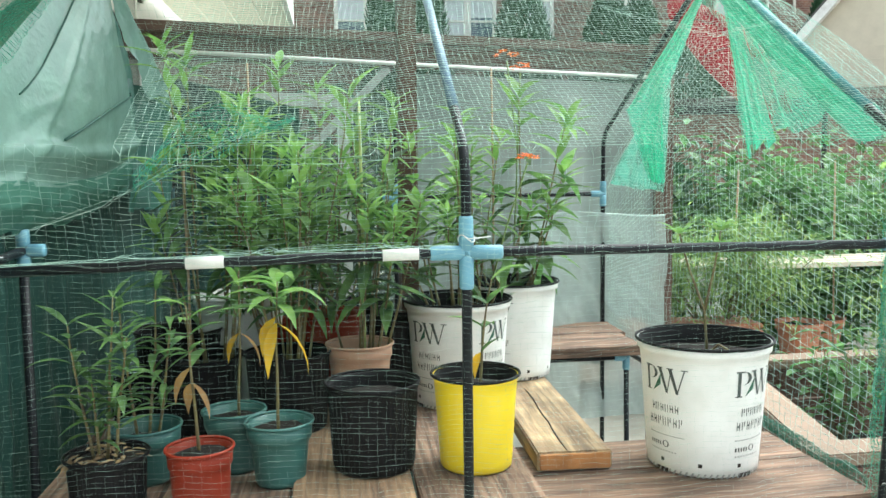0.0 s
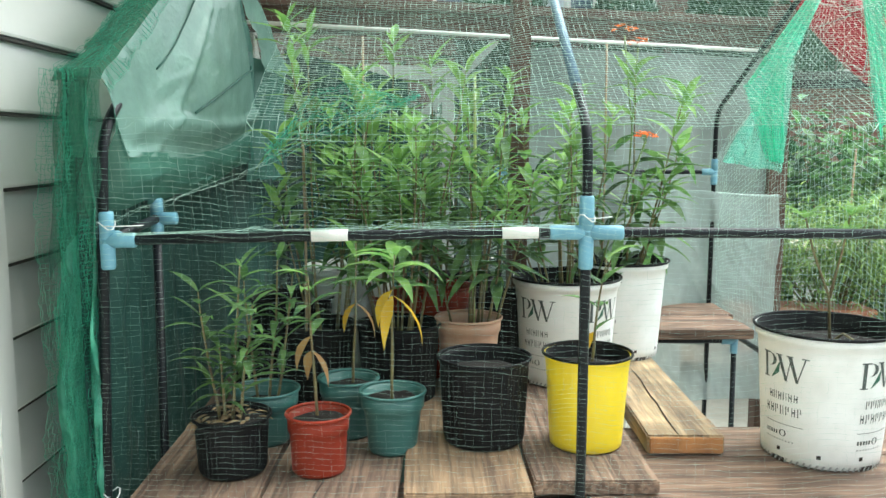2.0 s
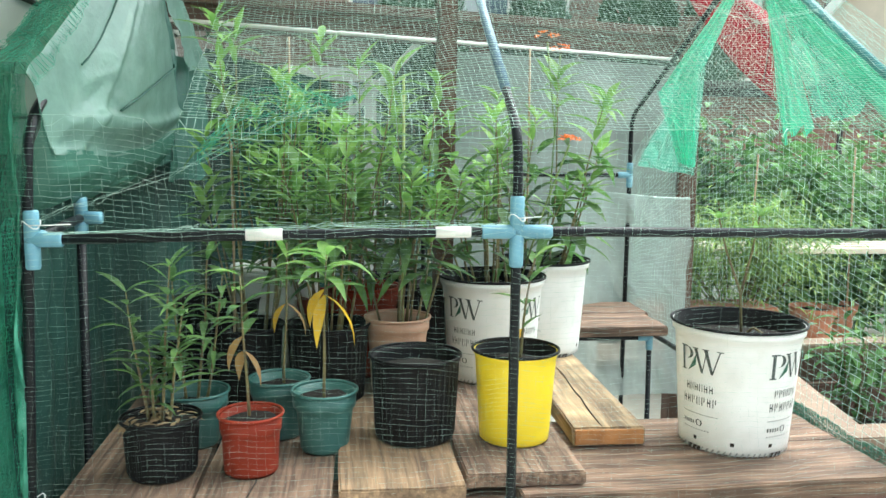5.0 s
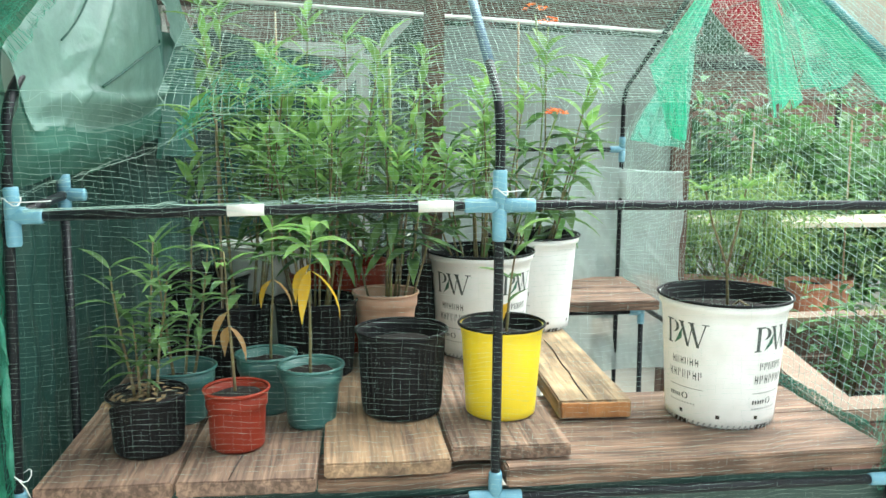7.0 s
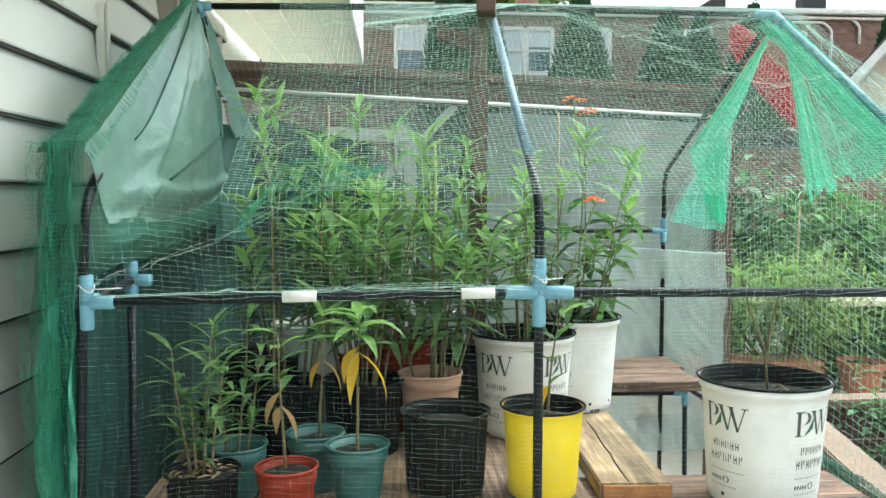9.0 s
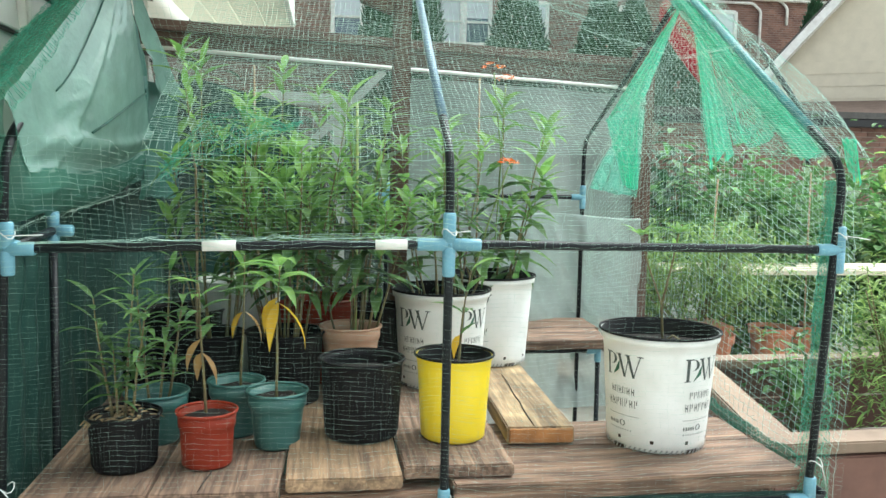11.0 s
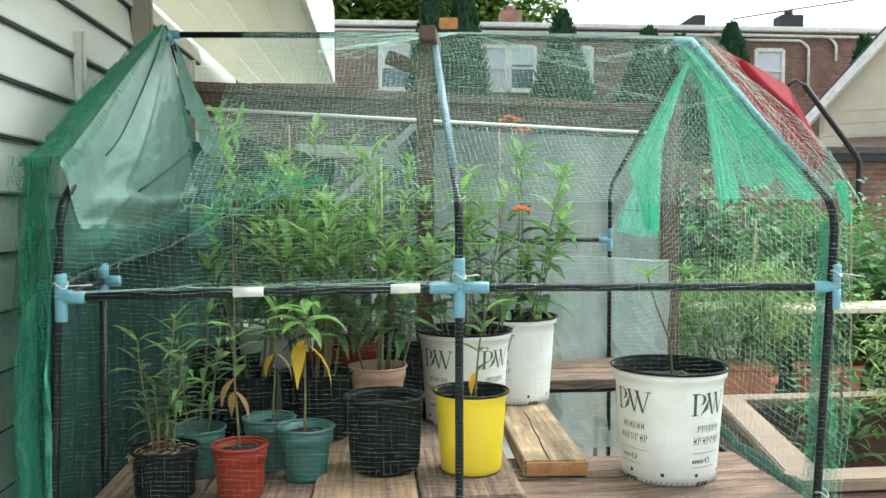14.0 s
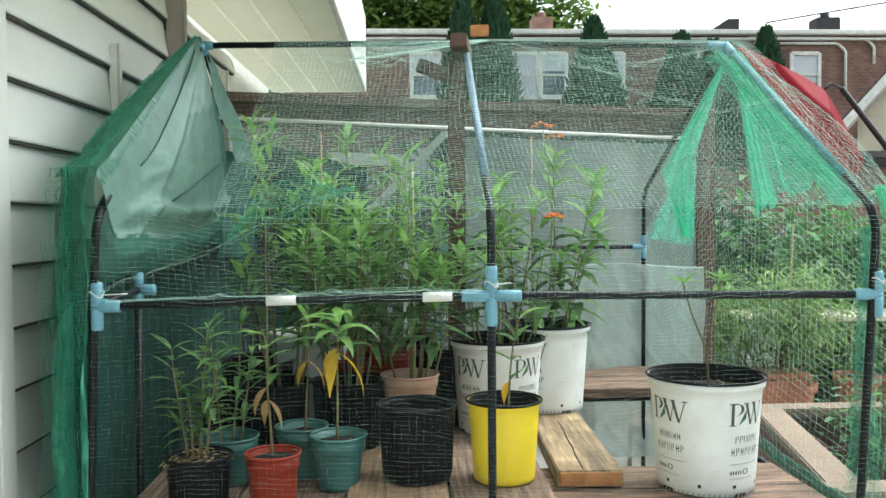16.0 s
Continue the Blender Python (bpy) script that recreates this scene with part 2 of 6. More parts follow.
TAUPE = material("taupe_trim", (0.36, 0.32, 0.29), 0.6, 0, 0.2, 10, 0.1)
JAMB_GREY = material("taupe_door_jamb", (0.22, 0.195, 0.165), 0.6, 0, 0.2, 10, 0.2)
DOORWOOD = material("tan_door_edge", (0.40, 0.30, 0.20), 0.6, 0, 0.2, 10, 0.2)
RUST = material("rusty_hinge", (0.10, 0.045, 0.03), 0.6, 0.4, 0.5, 60, 0.4)
SOFFIT = leaf_material("cream_soffit_panel", (0.80, 0.79, 0.70), (0.76, 0.75, 0.66), 0.5, 0.5, 0.05)
ROOF = material("grey_shingle", (0.10, 0.095, 0.09), 0.9, 0, 0.3, 12, 0.5)
GRASS = material("pale_trodden_ground", (0.43, 0.41, 0.36), 0.95, 0, 0.4, 1.2, 0.6, second=(0.26, 0.255, 0.20), fine=12, dist=0.02)
POST_RED = material("red_brown_stained_board", (0.19, 0.095, 0.07), 0.75, 0, 0.35, 6, 0.4, second=(0.13, 0.065, 0.05), each=0.2)
BED_WOOD = material("raised_bed_board", (0.27, 0.195, 0.14), 0.85, 0, 0.35, 5, 0.4, second=(0.18, 0.125, 0.09), fine=6, each=0.2)
BRICK = material("red_brown_brick", (0.24, 0.135, 0.105), 0.85, 0, 0.3, 3, 0.3, island=0.5, second=(0.16, 0.085, 0.068))
PORCH_ROOF = material("brown_shingle", (0.16, 0.11, 0.085), 0.9, 0, 0.3, 6, 0.5)
RED_CLOTH = leaf_material("red_umbrella_cloth", (0.30, 0.014, 0.028), (0.23, 0.010, 0.020), 0.3, 0.6, 0.1)
RED_CLOTH.node_tree.nodes["Principled BSDF"].inputs["Specular IOR Level"].default_value = 0.1
MORTAR = material("pale_mortar", (0.30, 0.25, 0.22), 0.9, 0, 0.2, 3, 0.2)
DARK_METAL = material("dark_metal", (0.03, 0.03, 0.032), 0.5, 0.4, 0.2, 30, 0.1)
GLASS = material("window_glass", (0.10, 0.14, 0.19), 0.08, 0, 0.3, 1.5, 0, spec=0.8)
BLIND = material("white_blind", (0.62, 0.66, 0.70), 0.7, 0, 0.1, 4, 0.1)
CREAM = material("cream_stucco", (0.62, 0.56, 0.44), 0.8, 0, 0.1, 4, 0.3)
BARK = material("grey_brown_bark", (0.10, 0.075, 0.055), 0.9, 0, 0.4, 8, 0.8, dist=0.02)


# ---- mesh helpers ----
def mesh_object(name, bm, mat, smooth=True):
    me = bpy.data.meshes.new(name)
    bm.normal_update()
    bm.to_mesh(me)
    bm.free()
    if smooth:
        for p in me.polygons:
            p.use_smooth = True
    for one in mat if isinstance(mat, (list, tuple)) else (mat,):
        me.materials.append(one)
    return new(name, me)


def part(name, bm, mat, parent, label="", smooth=True, kind=""):
    ob = mesh_object(name, bm, mat, smooth)
    ob.parent = parent
    return tagged(ob, label, kind=kind)


def thing(name, label, category, place=(0, 0, 0), group="", kind="", turn=0.0):
    ob = new(name)
    ob.empty_display_size = 0.05
    ob.matrix_world = pose(*place, 0, 0, turn)
    return tagged(ob, label, category, group, kind)


def raw(name, verts, faces, mat, parent=None, smooth=True, label="", kind=""):
    me = bpy.data.meshes.new(name)
    me.from_pydata([tuple(v) for v in verts], [], [tuple(f) for f in faces])
    if smooth:
        me.polygons.foreach_set("use_smooth", [True] * len(me.polygons))
    for one in mat if isinstance(mat, (list, tuple)) else (mat,):
        me.materials.append(one)
    ob = new(name, me)
    if parent:
        ob.parent = parent
    return tagged(ob, label, kind=kind)


def box(bm, centre, size, turn=(0, 0, 0), bevel=0.0, uneven=0.0):
    made = bmesh.ops.create_cube(bm, size=1.0, matrix=pose(*centre, *turn) @ Matrix.Diagonal((*size, 1)))
    verts = made["verts"]
    if uneven:
        for v in verts:
            v.co += Vector([random.uniform(-uneven, uneven) for _ in range(3)])
    if bevel:
        edges = list({e for v in verts for e in v.link_edges})
        bmesh.ops.bevel(bm, geom=edges, offset=bevel, segments=2, affect="EDGES")
    return bm


def boxed(*args, **kw):
    return box(bmesh.new(), *args, **kw)


def tube(bm, points, radius, sides=12, caps=True):
    pts = [Vector(p) for p in points]
    radii = radius if isinstance(radius, (list, tuple)) else [radius] * len(pts)
    rings, side = [], None
    for i, p in enumerate(pts):
        ahead = (pts[min(i + 1, len(pts) - 1)] - pts[max(i - 1, 0)]).normalized()
        if side is None:
            side = ahead.orthogonal().normalized()
        side = (side - ahead * side.dot(ahead)).normalized()
        other = ahead.cross(side)
        rings.append([bm.verts.new(p + radii[i] * (math.cos(a) * side + math.sin(a) * other)) for a in (2 * math.pi * k / sides for k in range(sides))])
    for a, b in zip(rings, rings[1:]):
        for k in range(sides):
            bm.faces.new((a[k], a[(k + 1) % sides], b[(k + 1) % sides], b[k]))
    if caps:
        bm.faces.new(list(reversed(rings[0])))
        bm.faces.new(rings[-1])
    return bm


def tubed(*args, **kw):
    return tube(bmesh.new(), *args, **kw)


def lathe(profile, sides=40, ripple=0.0, waves=0):
    """A turned form: rows of (radius, height); ripple and waves give it flutes."""
    bm = bmesh.new()
    rings = []
    for r, h in profile:
        ring = []
        for k in range(sides):
            a = 2 * math.pi * k / sides
            rr = r + (ripple * math.cos(waves * a) if waves and r > 0.01 else 0)
            ring.append(bm.verts.new((rr * math.cos(a), rr * math.sin(a), h)))
        rings.append(ring)
    for a, b in zip(rings, rings[1:]):
        for k in range(sides):
            bm.faces.new((a[k], a[(k + 1) % sides], b[(k + 1) % sides], b[k]))
    bm.faces.new(list(reversed(rings[0])))
    bm.faces.new(rings[-1])
    return bm


def bent(points, turn=0.06, steps=6):
    """A path with its corners rounded."""
    pts = [Vector(p) for p in points]
    out = [pts[0]]
    for a, b, c in zip(pts, pts[1:], pts[2:]):
        p, q = b + (a - b).normalized() * turn, b + (c - b).normalized() * turn
        for i in range(steps + 1):
            s = i / steps
            out.append((1 - s) ** 2 * p + 2 * s * (1 - s) * b + s * s * q)
    return out + [pts[-1]]


def surface(name, f, nu, nv, mat, parent=None, thick=0.0, label=""):
    """A sheet from f(u, v), u and v from 0 to 1."""
    verts = [f(i / nu, j / nv) for j in range(nv + 1) for i in range(nu + 1)]
    w = nu + 1
    faces = [(j * w + i, j * w + i + 1, (j + 1) * w + i + 1, (j + 1) * w + i) for j in range(nv) for i in range(nu)]
    ob = raw(name, verts, faces, mat, parent, label=label)
    if thick:
        mod = ob.modifiers.new("thickness", "SOLIDIFY")
        mod.thickness = thick
    return ob


def threads(name, f, nu, nv, mat, parent, radius=0.0004, label="", jitter=0.0, uneven=0.0, upright=1.0):
    """Netting: threads of three sides along both ways of the sheet f(u, v)."""
    grid = np.array([[f(i / nu, j / nv) for i in range(nu + 1)] for j in range(nv + 1)], dtype=float)
    if jitter:
        grid += np.random.default_rng(5).normal(0, jitter, grid.shape)
    verts, faces, count = [], [], 0
    lines = [grid[j] for j in range(nv + 1)] + [grid[:, i] for i in range(nu + 1)]
    chance = np.random.default_rng(9)
    for index, line in enumerate(lines):
        thick = radius * (1.0 if index <= nv else upright) * (1 + uneven * chance.uniform(-1, 1, len(line)))[:, None]
        d = np.gradient(line, axis=0)
        d /= np.linalg.norm(d, axis=1)[:, None] + 1e-9
        side = np.cross(d, (0.3, 0.5, 0.81))
        side /= np.linalg.norm(side, axis=1)[:, None] + 1e-9
        other = np.cross(d, side)
        ring = np.stack([line + thick * (math.cos(a) * side + math.sin(a) * other) for a in (0, 2.1, 4.2)], axis=1)
        verts.append(ring.reshape(-1, 3))
        k = np.arange(len(line) - 1) * 3 + count
        for a, b in ((0, 1), (1, 2), (2, 0)):
            faces.append(np.stack([k + a, k + b, k + 3 + b, k + 3 + a], axis=1))
        count += len(line) * 3
    verts, faces = np.concatenate(verts), np.concatenate(faces)
    return raw(name, verts.tolist(), faces.tolist(), mat, parent, label=label, kind="stuff")


def noise3(x, y, z, s=1.0):
    return noise.noise(Vector((x * s, y * s, z * s)))


# ---- the setting ----
surface("ground", lambda u, v: ((u - 0.5) * 240, -30 + v * 230, -0.05), 24, 24, GRASS)
tagged(bpy.data.objects["ground"], "pale trodden ground with patchy grass", "ground", kind="structure")

# the white house wall beside the greenhouse, its lap boards along the wall
WALL_X = -0.878
house_wall = tagged(new("wall_west"), "white vinyl lap siding of the house wall", "wall", kind="structure")
part("wall_core", boxed((WALL_X - 0.12, 0.99, 3.2), (0.2, 1.98, 6.6)), SIDING, house_wall, smooth=False)
part("wall_core", boxed((WALL_X - 0.12, 2.47, 2.68), (0.2, 0.97, 1.30)), SIDING, house_wall, smooth=False)
LAP = 0.1143
lap = bmesh.new()
for y0, y1 in ((0.016, 1.98),):
    prof = [(-0.022, 0.0), (0.006, 0.0), (0.008, 0.004), (-0.012, LAP + 0.006), (-0.022, LAP + 0.006)]
    a = [lap.verts.new((WALL_X + p, y0, z)) for p, z in prof]
    b = [lap.verts.new((WALL_X + p, y1, z)) for p, z in prof]
    for i in range(4):
        lap.faces.new((a[i], a[i + 1], b[i + 1], b[i]))
    lap.faces.new(list(reversed(a)))
    lap.faces.new(b)
first = part("lap_board", lap, SIDING, house_wall, smooth=False)
first.location.z = 0.042
# thin dark strip that draws the shadow under each lap edge
gap = part("grimy_joint", boxed((WALL_X - 0.008, 0.998, -0.0035), (0.022, 1.964, 0.005)), LAP_SHADOW, house_wall, smooth=False)
gap.location.z = 0.042
for k in range(1, 26):
    one = first.copy()
    one.location.z = 0.042 + k * LAP
    scene.collection.objects.link(one)
    one = gap.copy()
    one.location.z = 0.042 + k * LAP
    scene.collection.objects.link(one)
# vertical joint covers and a corner post on the wall
for y, z0, z1, deep, wide, mat in ((0.562, 1.755, 1.925, 0.024, 0.022, TRIM), (1.06, 1.90, 2.9, 0.05, 0.06, TAUPE), (1.74, 0.0, 2.07, 0.03, 0.03, TRIM)):
    strip = tagged(new("trim"), "grey-white vertical siding strip", "trim", kind="structure")
    part("strip", boxed((WALL_X + deep / 2, y, (z0 + z1) / 2), (deep, wide, z1 - z0), bevel=0.004), mat, strip, smooth=False)
    part("edge_bead", tubed([(WALL_X + 0.002 + deep, y - 0.3 * wide, z0), (WALL_X + 0.002 + deep, y - 0.3 * wide, z1)], 0.005, 8), mat, strip)
# door casing at the near end of the siding
casing = tagged(new("door_casing"), "white-painted door casing beside the siding", "trim", kind="structure")
part("casing_board", boxed((WALL_X - 0.003, -0.0125, 1.35), (0.030, 0.055, 2.7), bevel=0.003), SIDING, casing, smooth=False)
jamb = tagged(new("door_jamb"), "tan wooden door jamb with a rusty hinge", "door jamb", kind="structure")
part("jamb_board", boxed((WALL_X - 0.032, -0.091, 1.35), (0.08, 0.098, 2.7), bevel=0.004), JAMB_GREY, jamb, smooth=False)
part("door_edge", boxed((WALL_X - 0.03, -0.181, 1.35), (0.10, 0.078, 2.7), bevel=0.004), DOORWOOD, jamb, "tan door edge", smooth=False)
part("strike_plate", boxed((WALL_X + 0.011, -0.114, 1.006), (0.006, 0.036, 0.085), bevel=0.002), RUST, jamb)
part("wall_core", boxed((WALL_X - 0.12, -2.14, 3.2), (0.2, 3.82, 6.6)), SIDING, house_wall, smooth=False)

# roof overhang of the house: soffit panels along the wall, fascia and gutter
eave = tagged(new("roof_overhang"), "cream translucent awning panels with a white fascia", "roof", kind="structure")
for k in range(4):
    part("soffit_panel", boxed((WALL_X + 0.065 + k * 0.119, -0.05, 2.17), (0.115, 5.9, 0.010), bevel=0.002), SOFFIT, eave, smooth=False)
part("fascia", boxed((-0.388, -0.05, 2.36), (0.022, 5.9, 0.39), bevel=0.004), TRIM, eave, smooth=False)

# brown porch beam behind, with its end post
B0, B1 = Vector((-0.98, 1.49, 0)), Vector((1.16, 2.06, 0))
bdir = (B1 - B0).normalized()
bturn = math.degrees(math.atan2(bdir.y, bdir.x))
bmid = (B0 + B1) / 2
blen = (B1 - B0).length
beam = tagged(new("porch_beam"), "brown-stained double board beam across the back", "beam", kind="structure")
part("upper_board", boxed((bmid.x, bmid.y, 1.940), (blen, 0.05, 0.034), (0, 0, bturn), bevel=0.004), BEAM, beam, smooth=False)
part("lower_board", boxed((bmid.x + 0.01, bmid.y + 0.045, 1.884), (blen, 0.035, 0.085), (0, 0, bturn), bevel=0.004), BEAM, beam, smooth=False)
back_post = tagged(new("porch_post"), "brown-stained square wooden post", "post", kind="structure")
part("post_shaft", boxed((1.082, 1.95, 1.00), (0.078, 0.078, 1.98), bevel=0.005), POST, back_post, smooth=False)

# clear film stapled under the beam, with a white batten along its top
film = thing("plastic_sheet", "dusty clear plastic sheet hanging under the brown beam", "plastic sheet", (0, 0, 0))


def film_f(u, v):
    p = B0.lerp(B1, u * 0.975)
    z = 1.848 - 0.022 * u - v * 0.95
    w = 0.02 * noise3(u * 6, v * 3, 1.0) + 0.012 * math.sin(u * 30 + 2 * v)
    return (p.x + 0.2 * w, p.y - 0.06 + w, z)


surface("film", film_f, 60, 30, FILM_THIN, film)
surface("second_layer", lambda u, v: tuple(Vector(film_f(0.50 + 0.48 * u, 0.03 + 0.9 * v)) + Vector((0, -0.025 + 0.012 * noise3(u * 4, v * 5, 17), 0))), 40, 30, FILM_GREY, film, label="second layer of dusty film")
part("batten", tubed([tuple(B0 + Vector((0.02, -0.075, 1.858))), tuple(B1 + Vector((-0.06, -0.075, 1.826)))], 0.0065, 8), TRIM, film, "white batten")
part("edge_strip", tubed([tuple(B1 + Vector((-0.143, -0.10, 1.78))), tuple(B1 + Vector((-0.146, -0.10, 1.0)))], 0.006, 8), TRIM, film, "white edge strip")
low = thing("plastic_curtain", "milky clear plastic panel with a folded top edge", "plastic sheet", (0, 0, 0))
surface("film", lambda u, v: (0.42 + 0.54 * u + 0.01 * noise3(u * 4, v * 4, 2), 1.50 + 0.1 * u + 0.03 * noise3(u * 3, v * 3, 7) + 0.015 * math.sin(9 * u + 7 * v) - 0.03 * (0.3 - abs(noise3(u * 4 - 3 * v, u * 1.5 + v * 2.5, 19))) - 0.012 * (0.3 - abs(noise3(u * 11 - 9 * v, u * 3 + v * 4, 23))), 1.315 - 0.72 * v + 0.01 * math.sin(5 * u)), 90, 90, FILM, low)
part("folded_hem", tubed([(0.42 + 0.54 * u / 12, 1.50 + 0.1 * u / 12, 1.312 + 0.01 * math.sin(5 * u / 12)) for u in range(13)], 0.005, 6), FILM, low)
brace = thing("white_brace", "white painted diagonal wooden brace", "brace")
part("lath", boxed((-0.225, 1.75, 1.61), (0.66, 0.014, 0.028), (0, -45, 14), bevel=0.003), TRIM, brace, smooth=False)
part("lath", boxed((0.39, 1.80, 1.33), (0.46, 0.012, 0.018), (0, 43, 14), bevel=0.003), TRIM, brace, smooth=False)
rail = thing("white_fence", "low white painted fence behind the plastic sheet", "fence")
for x in (-0.16,):
    part("fence_post", boxed((x, 2.24 + 0.25 * (x + 0.33), 0.87), (0.05, 0.04, 1.76), bevel=0.004), TRIM, rail, smooth=False)
part("plank", boxed((-0.33, 2.2, 1.762), (0.36, 0.03, 0.05), (0, 1, 14), bevel=0.004), TRIM, rail, smooth=False)

for x, y, z0, z1, wide in ((0.575, 2.22, 0.0, 1.70, 0.10), (0.79, 2.30, 0.0, 1.80, 0.16), (0.35, 2.18, 0.0, 1.62, 0.05)):
    pale = thing("leaning_board", "pale weathered board standing behind the plastic sheet", "board", (x, y, z0), "boards behind the sheet")
    part("board", boxed((0, 0, (z1 - z0) / 2), (wide, 0.02, z1 - z0), (0, 1.5, 12), bevel=0.003), TRIM, pale, smooth=False)

# ---- the greenhouse frame ----
WX0, WX1, DEPTH, RIDGE_Y, RIDGE_Z, BEND_Z, BAR_Z = -0.712, 0.720, 1.56, 0.69, 1.948, 1.50, 1.35
RIDGE_X0, RIDGE_X1, BAR_L = -0.686, 0.698, 1.338
R = 0.0079
house = thing("greenhouse", "black tube greenhouse frame with pale blue plastic joints", "greenhouse")


def pipe(points, name="tube", r=R, mat=PIPE, label=""):
    return part(name, tubed(points, r, 14), mat, house, label)


def joint(centre, arms, r=0.0113, length=0.040):
    bm = bmesh.new()
    for a in arms:
        d = Vector(a)
        tube(bm, [tuple(Vector(centre) - d * 0.004), tuple(Vector(centre) + d.normalized() * length), tuple(Vector(centre) + d.normalized() * (length + 0.003))], [r, r * 0.97, r * 0.86], 14)
    return part("joint", bm, JOINT, house)


X, Y, Z = Vector((1, 0, 0)), Vector((0, 1, 0)), Vector((0, 0, 1))
for x, top_x, lean in ((WX0, RIDGE_X0, 0.052), (0.0, 0.0, 0.0), (WX1, RIDGE_X1, 0.074)):
    front = bent([(x - lean, 0, 0.0), (x, 0, BEND_Z), (top_x, RIDGE_Y, RIDGE_Z)], 0.06)
    pipe(front, "front_post")
    pipe(bent([(x, DEPTH, 0.0), (x, DEPTH, 1.585), (top_x, RIDGE_Y, RIDGE_Z)], 0.06), "back_post")
    if x > WX0:
        q = [Vector((x, 0.0, BEND_Z)).lerp(Vector((top_x, RIDGE_Y, RIDGE_Z)), s) for s in (0.16, 0.55, 0.93)]
        pipe(q, "bare_tube", R + 0.0008, *((PIPE_TEAL, "tube under teal netting") if x > 0.1 else (PIPE_TOP, "worn blue-grey steel tube")))
pipe([(WX0, 0, BAR_L), (-0.36, -0.001, 1.3455), (0, -0.002, BAR_Z + 0.001), (WX1, 0, BAR_Z - 0.004)], "front_bar")
pipe([(WX0, DEPTH, 1.385), (WX1, DEPTH, 1.385)], "back_bar", 0.008)
pipe([(RIDGE_X0, RIDGE_Y, RIDGE_Z), (0.0, RIDGE_Y, RIDGE_Z + 0.008), (RIDGE_X1, RIDGE_Y, RIDGE_Z)], "ridge_bar")
for x in (WX0, WX1):
    pipe([(x, 0, 0.885), (x, DEPTH, 0.885)], "side_bar")
pipe([(WX0, 0, BAR_L), (WX0, 0.228, BAR_Z)], "side_stub")
pipe([(WX0 - 0.008, 0.225, 0.0), (WX0, 0.225, BAR_Z)], "inner_post")
pipe([(0.678, 1.17, 0.0), (0.668, 1.17, 0.90)], "inner_post")
pipe([(0.35, 1.17, 0.90), (0.668, 1.17, 0.90)], "shelf_bar")
pipe([(WX0, 0, 0.876), (0, 0, 0.874), (WX1, 0, 0.876)], "front_shelf_bar")
pipe([(WX0, 0.40, 0.876), (WX1, 0.40, 0.876)], "inner_shelf_bar")
joint((0, 0, BAR_Z), (X, -X, Z, -Z), length=0.052)
joint((WX0, 0, BAR_L), (X, Z, -Z, Y))
joint((WX1, 0, BAR_Z - 0.004), (-X, Z, -Z))
joint((WX0, 0.228, BAR_Z), (-Z, Z, X), length=0.032)
joint((WX1, DEPTH, 1.385), (-X, Z, -Z))
joint((WX0, DEPTH, 1.385), (X, Z, -Z))
joint((0, DEPTH, 1.385), (X, -X, Z, -Z))
joint((0, 0, 0.876), (X, -X, Z, -Z))
joint((WX0 - 0.018, 0, 0.876), (X, Z, -Z))
joint((WX1 - 0.027, 0, 0.876), (-X, Z, -Z))
joint((0.668, 1.17, 0.90), (-X, -Z), length=0.035)
joint((RIDGE_X1, RIDGE_Y, RIDGE_Z), (-X, Vector((0, -0.83, -0.55)), Vector((0, 0.86, -0.5))), length=0.05)
joint((RIDGE_X0, RIDGE_Y, RIDGE_Z), (X, Vector((0, -0.83, -0.55)), Vector((0, 0.86, -0.5))), length=0.026)
for x0, x1, z in ((-0.409, -0.355, 1.345), (-0.126, -0.072, 1.349)):
    part("tape_band", tubed([(x0, -0.001, z), (x1, -0.001, z + 0.001)], R + 0.0011, 14), TAPE, house, "white tape wrapped round the tube")


def knot(name, centre, size=0.017, tail=(0.02, -0.01, -0.05)):
    t = thing(name, "white nylon cord tied round the tube", "cord", centre)
    pts = [(size * math.cos(a), size * math.sin(a), 0.006 * math.sin(2 * a)) for a in (i * math.pi / 6 for i in range(13))]
    part("loop", tubed(pts, 0.0010, 6), TIE, t)
    if tail:
        part("tail", tubed([(0, -size, 0), (tail[0] * 0.4, -size + tail[1], tail[2] * 0.2), (tail[0], -size + tail[1], tail[2])], 0.0009, 6), TIE, t)


knot("cord_tie", (WX0, 0, BAR_L + 0.022), 0.0126, (0.06, -0.002, 0.002))
knot("cord_tie", (0, 0, BAR_Z + 0.022), 0.0126, (0.035, -0.002, 0.003))
knot("cord_tie", (WX1, 0, BAR_Z + 0.022), 0.0126, (0.05, -0.004, -0.006))
knot("cord_tie", (WX0 - 0.014, 0, 0.945), 0.014, (0.03, -0.004, -0.06))
knot("cord_tie", (WX1 - 0.020, 0, 0.947), 0.014, (0.012, -0.004, -0.03))

prop = thing("ridge_prop", "brown wooden prop with a cross piece under the ridge tube", "wooden prop", (0, 0, 0))
part("upright", boxed((-0.022, 0.78, 1.43), (0.042, 0.085, 0.99), (0, 0.3, 0), bevel=0.003), POST, prop, smooth=False)
part("cross_piece", boxed((-0.012, 0.66, 1.936), (0.042, 0.20, 0.036), (0, 0, -8), bevel=0.003), POST, prop, smooth=False)
part("sawn_end", boxed((0.027, 0.56, 1.958), (0.046, 0.01, 0.028), (0, 0, -8), bevel=0.002), PINE_END, prop, "fresh sawn end", smooth=False)
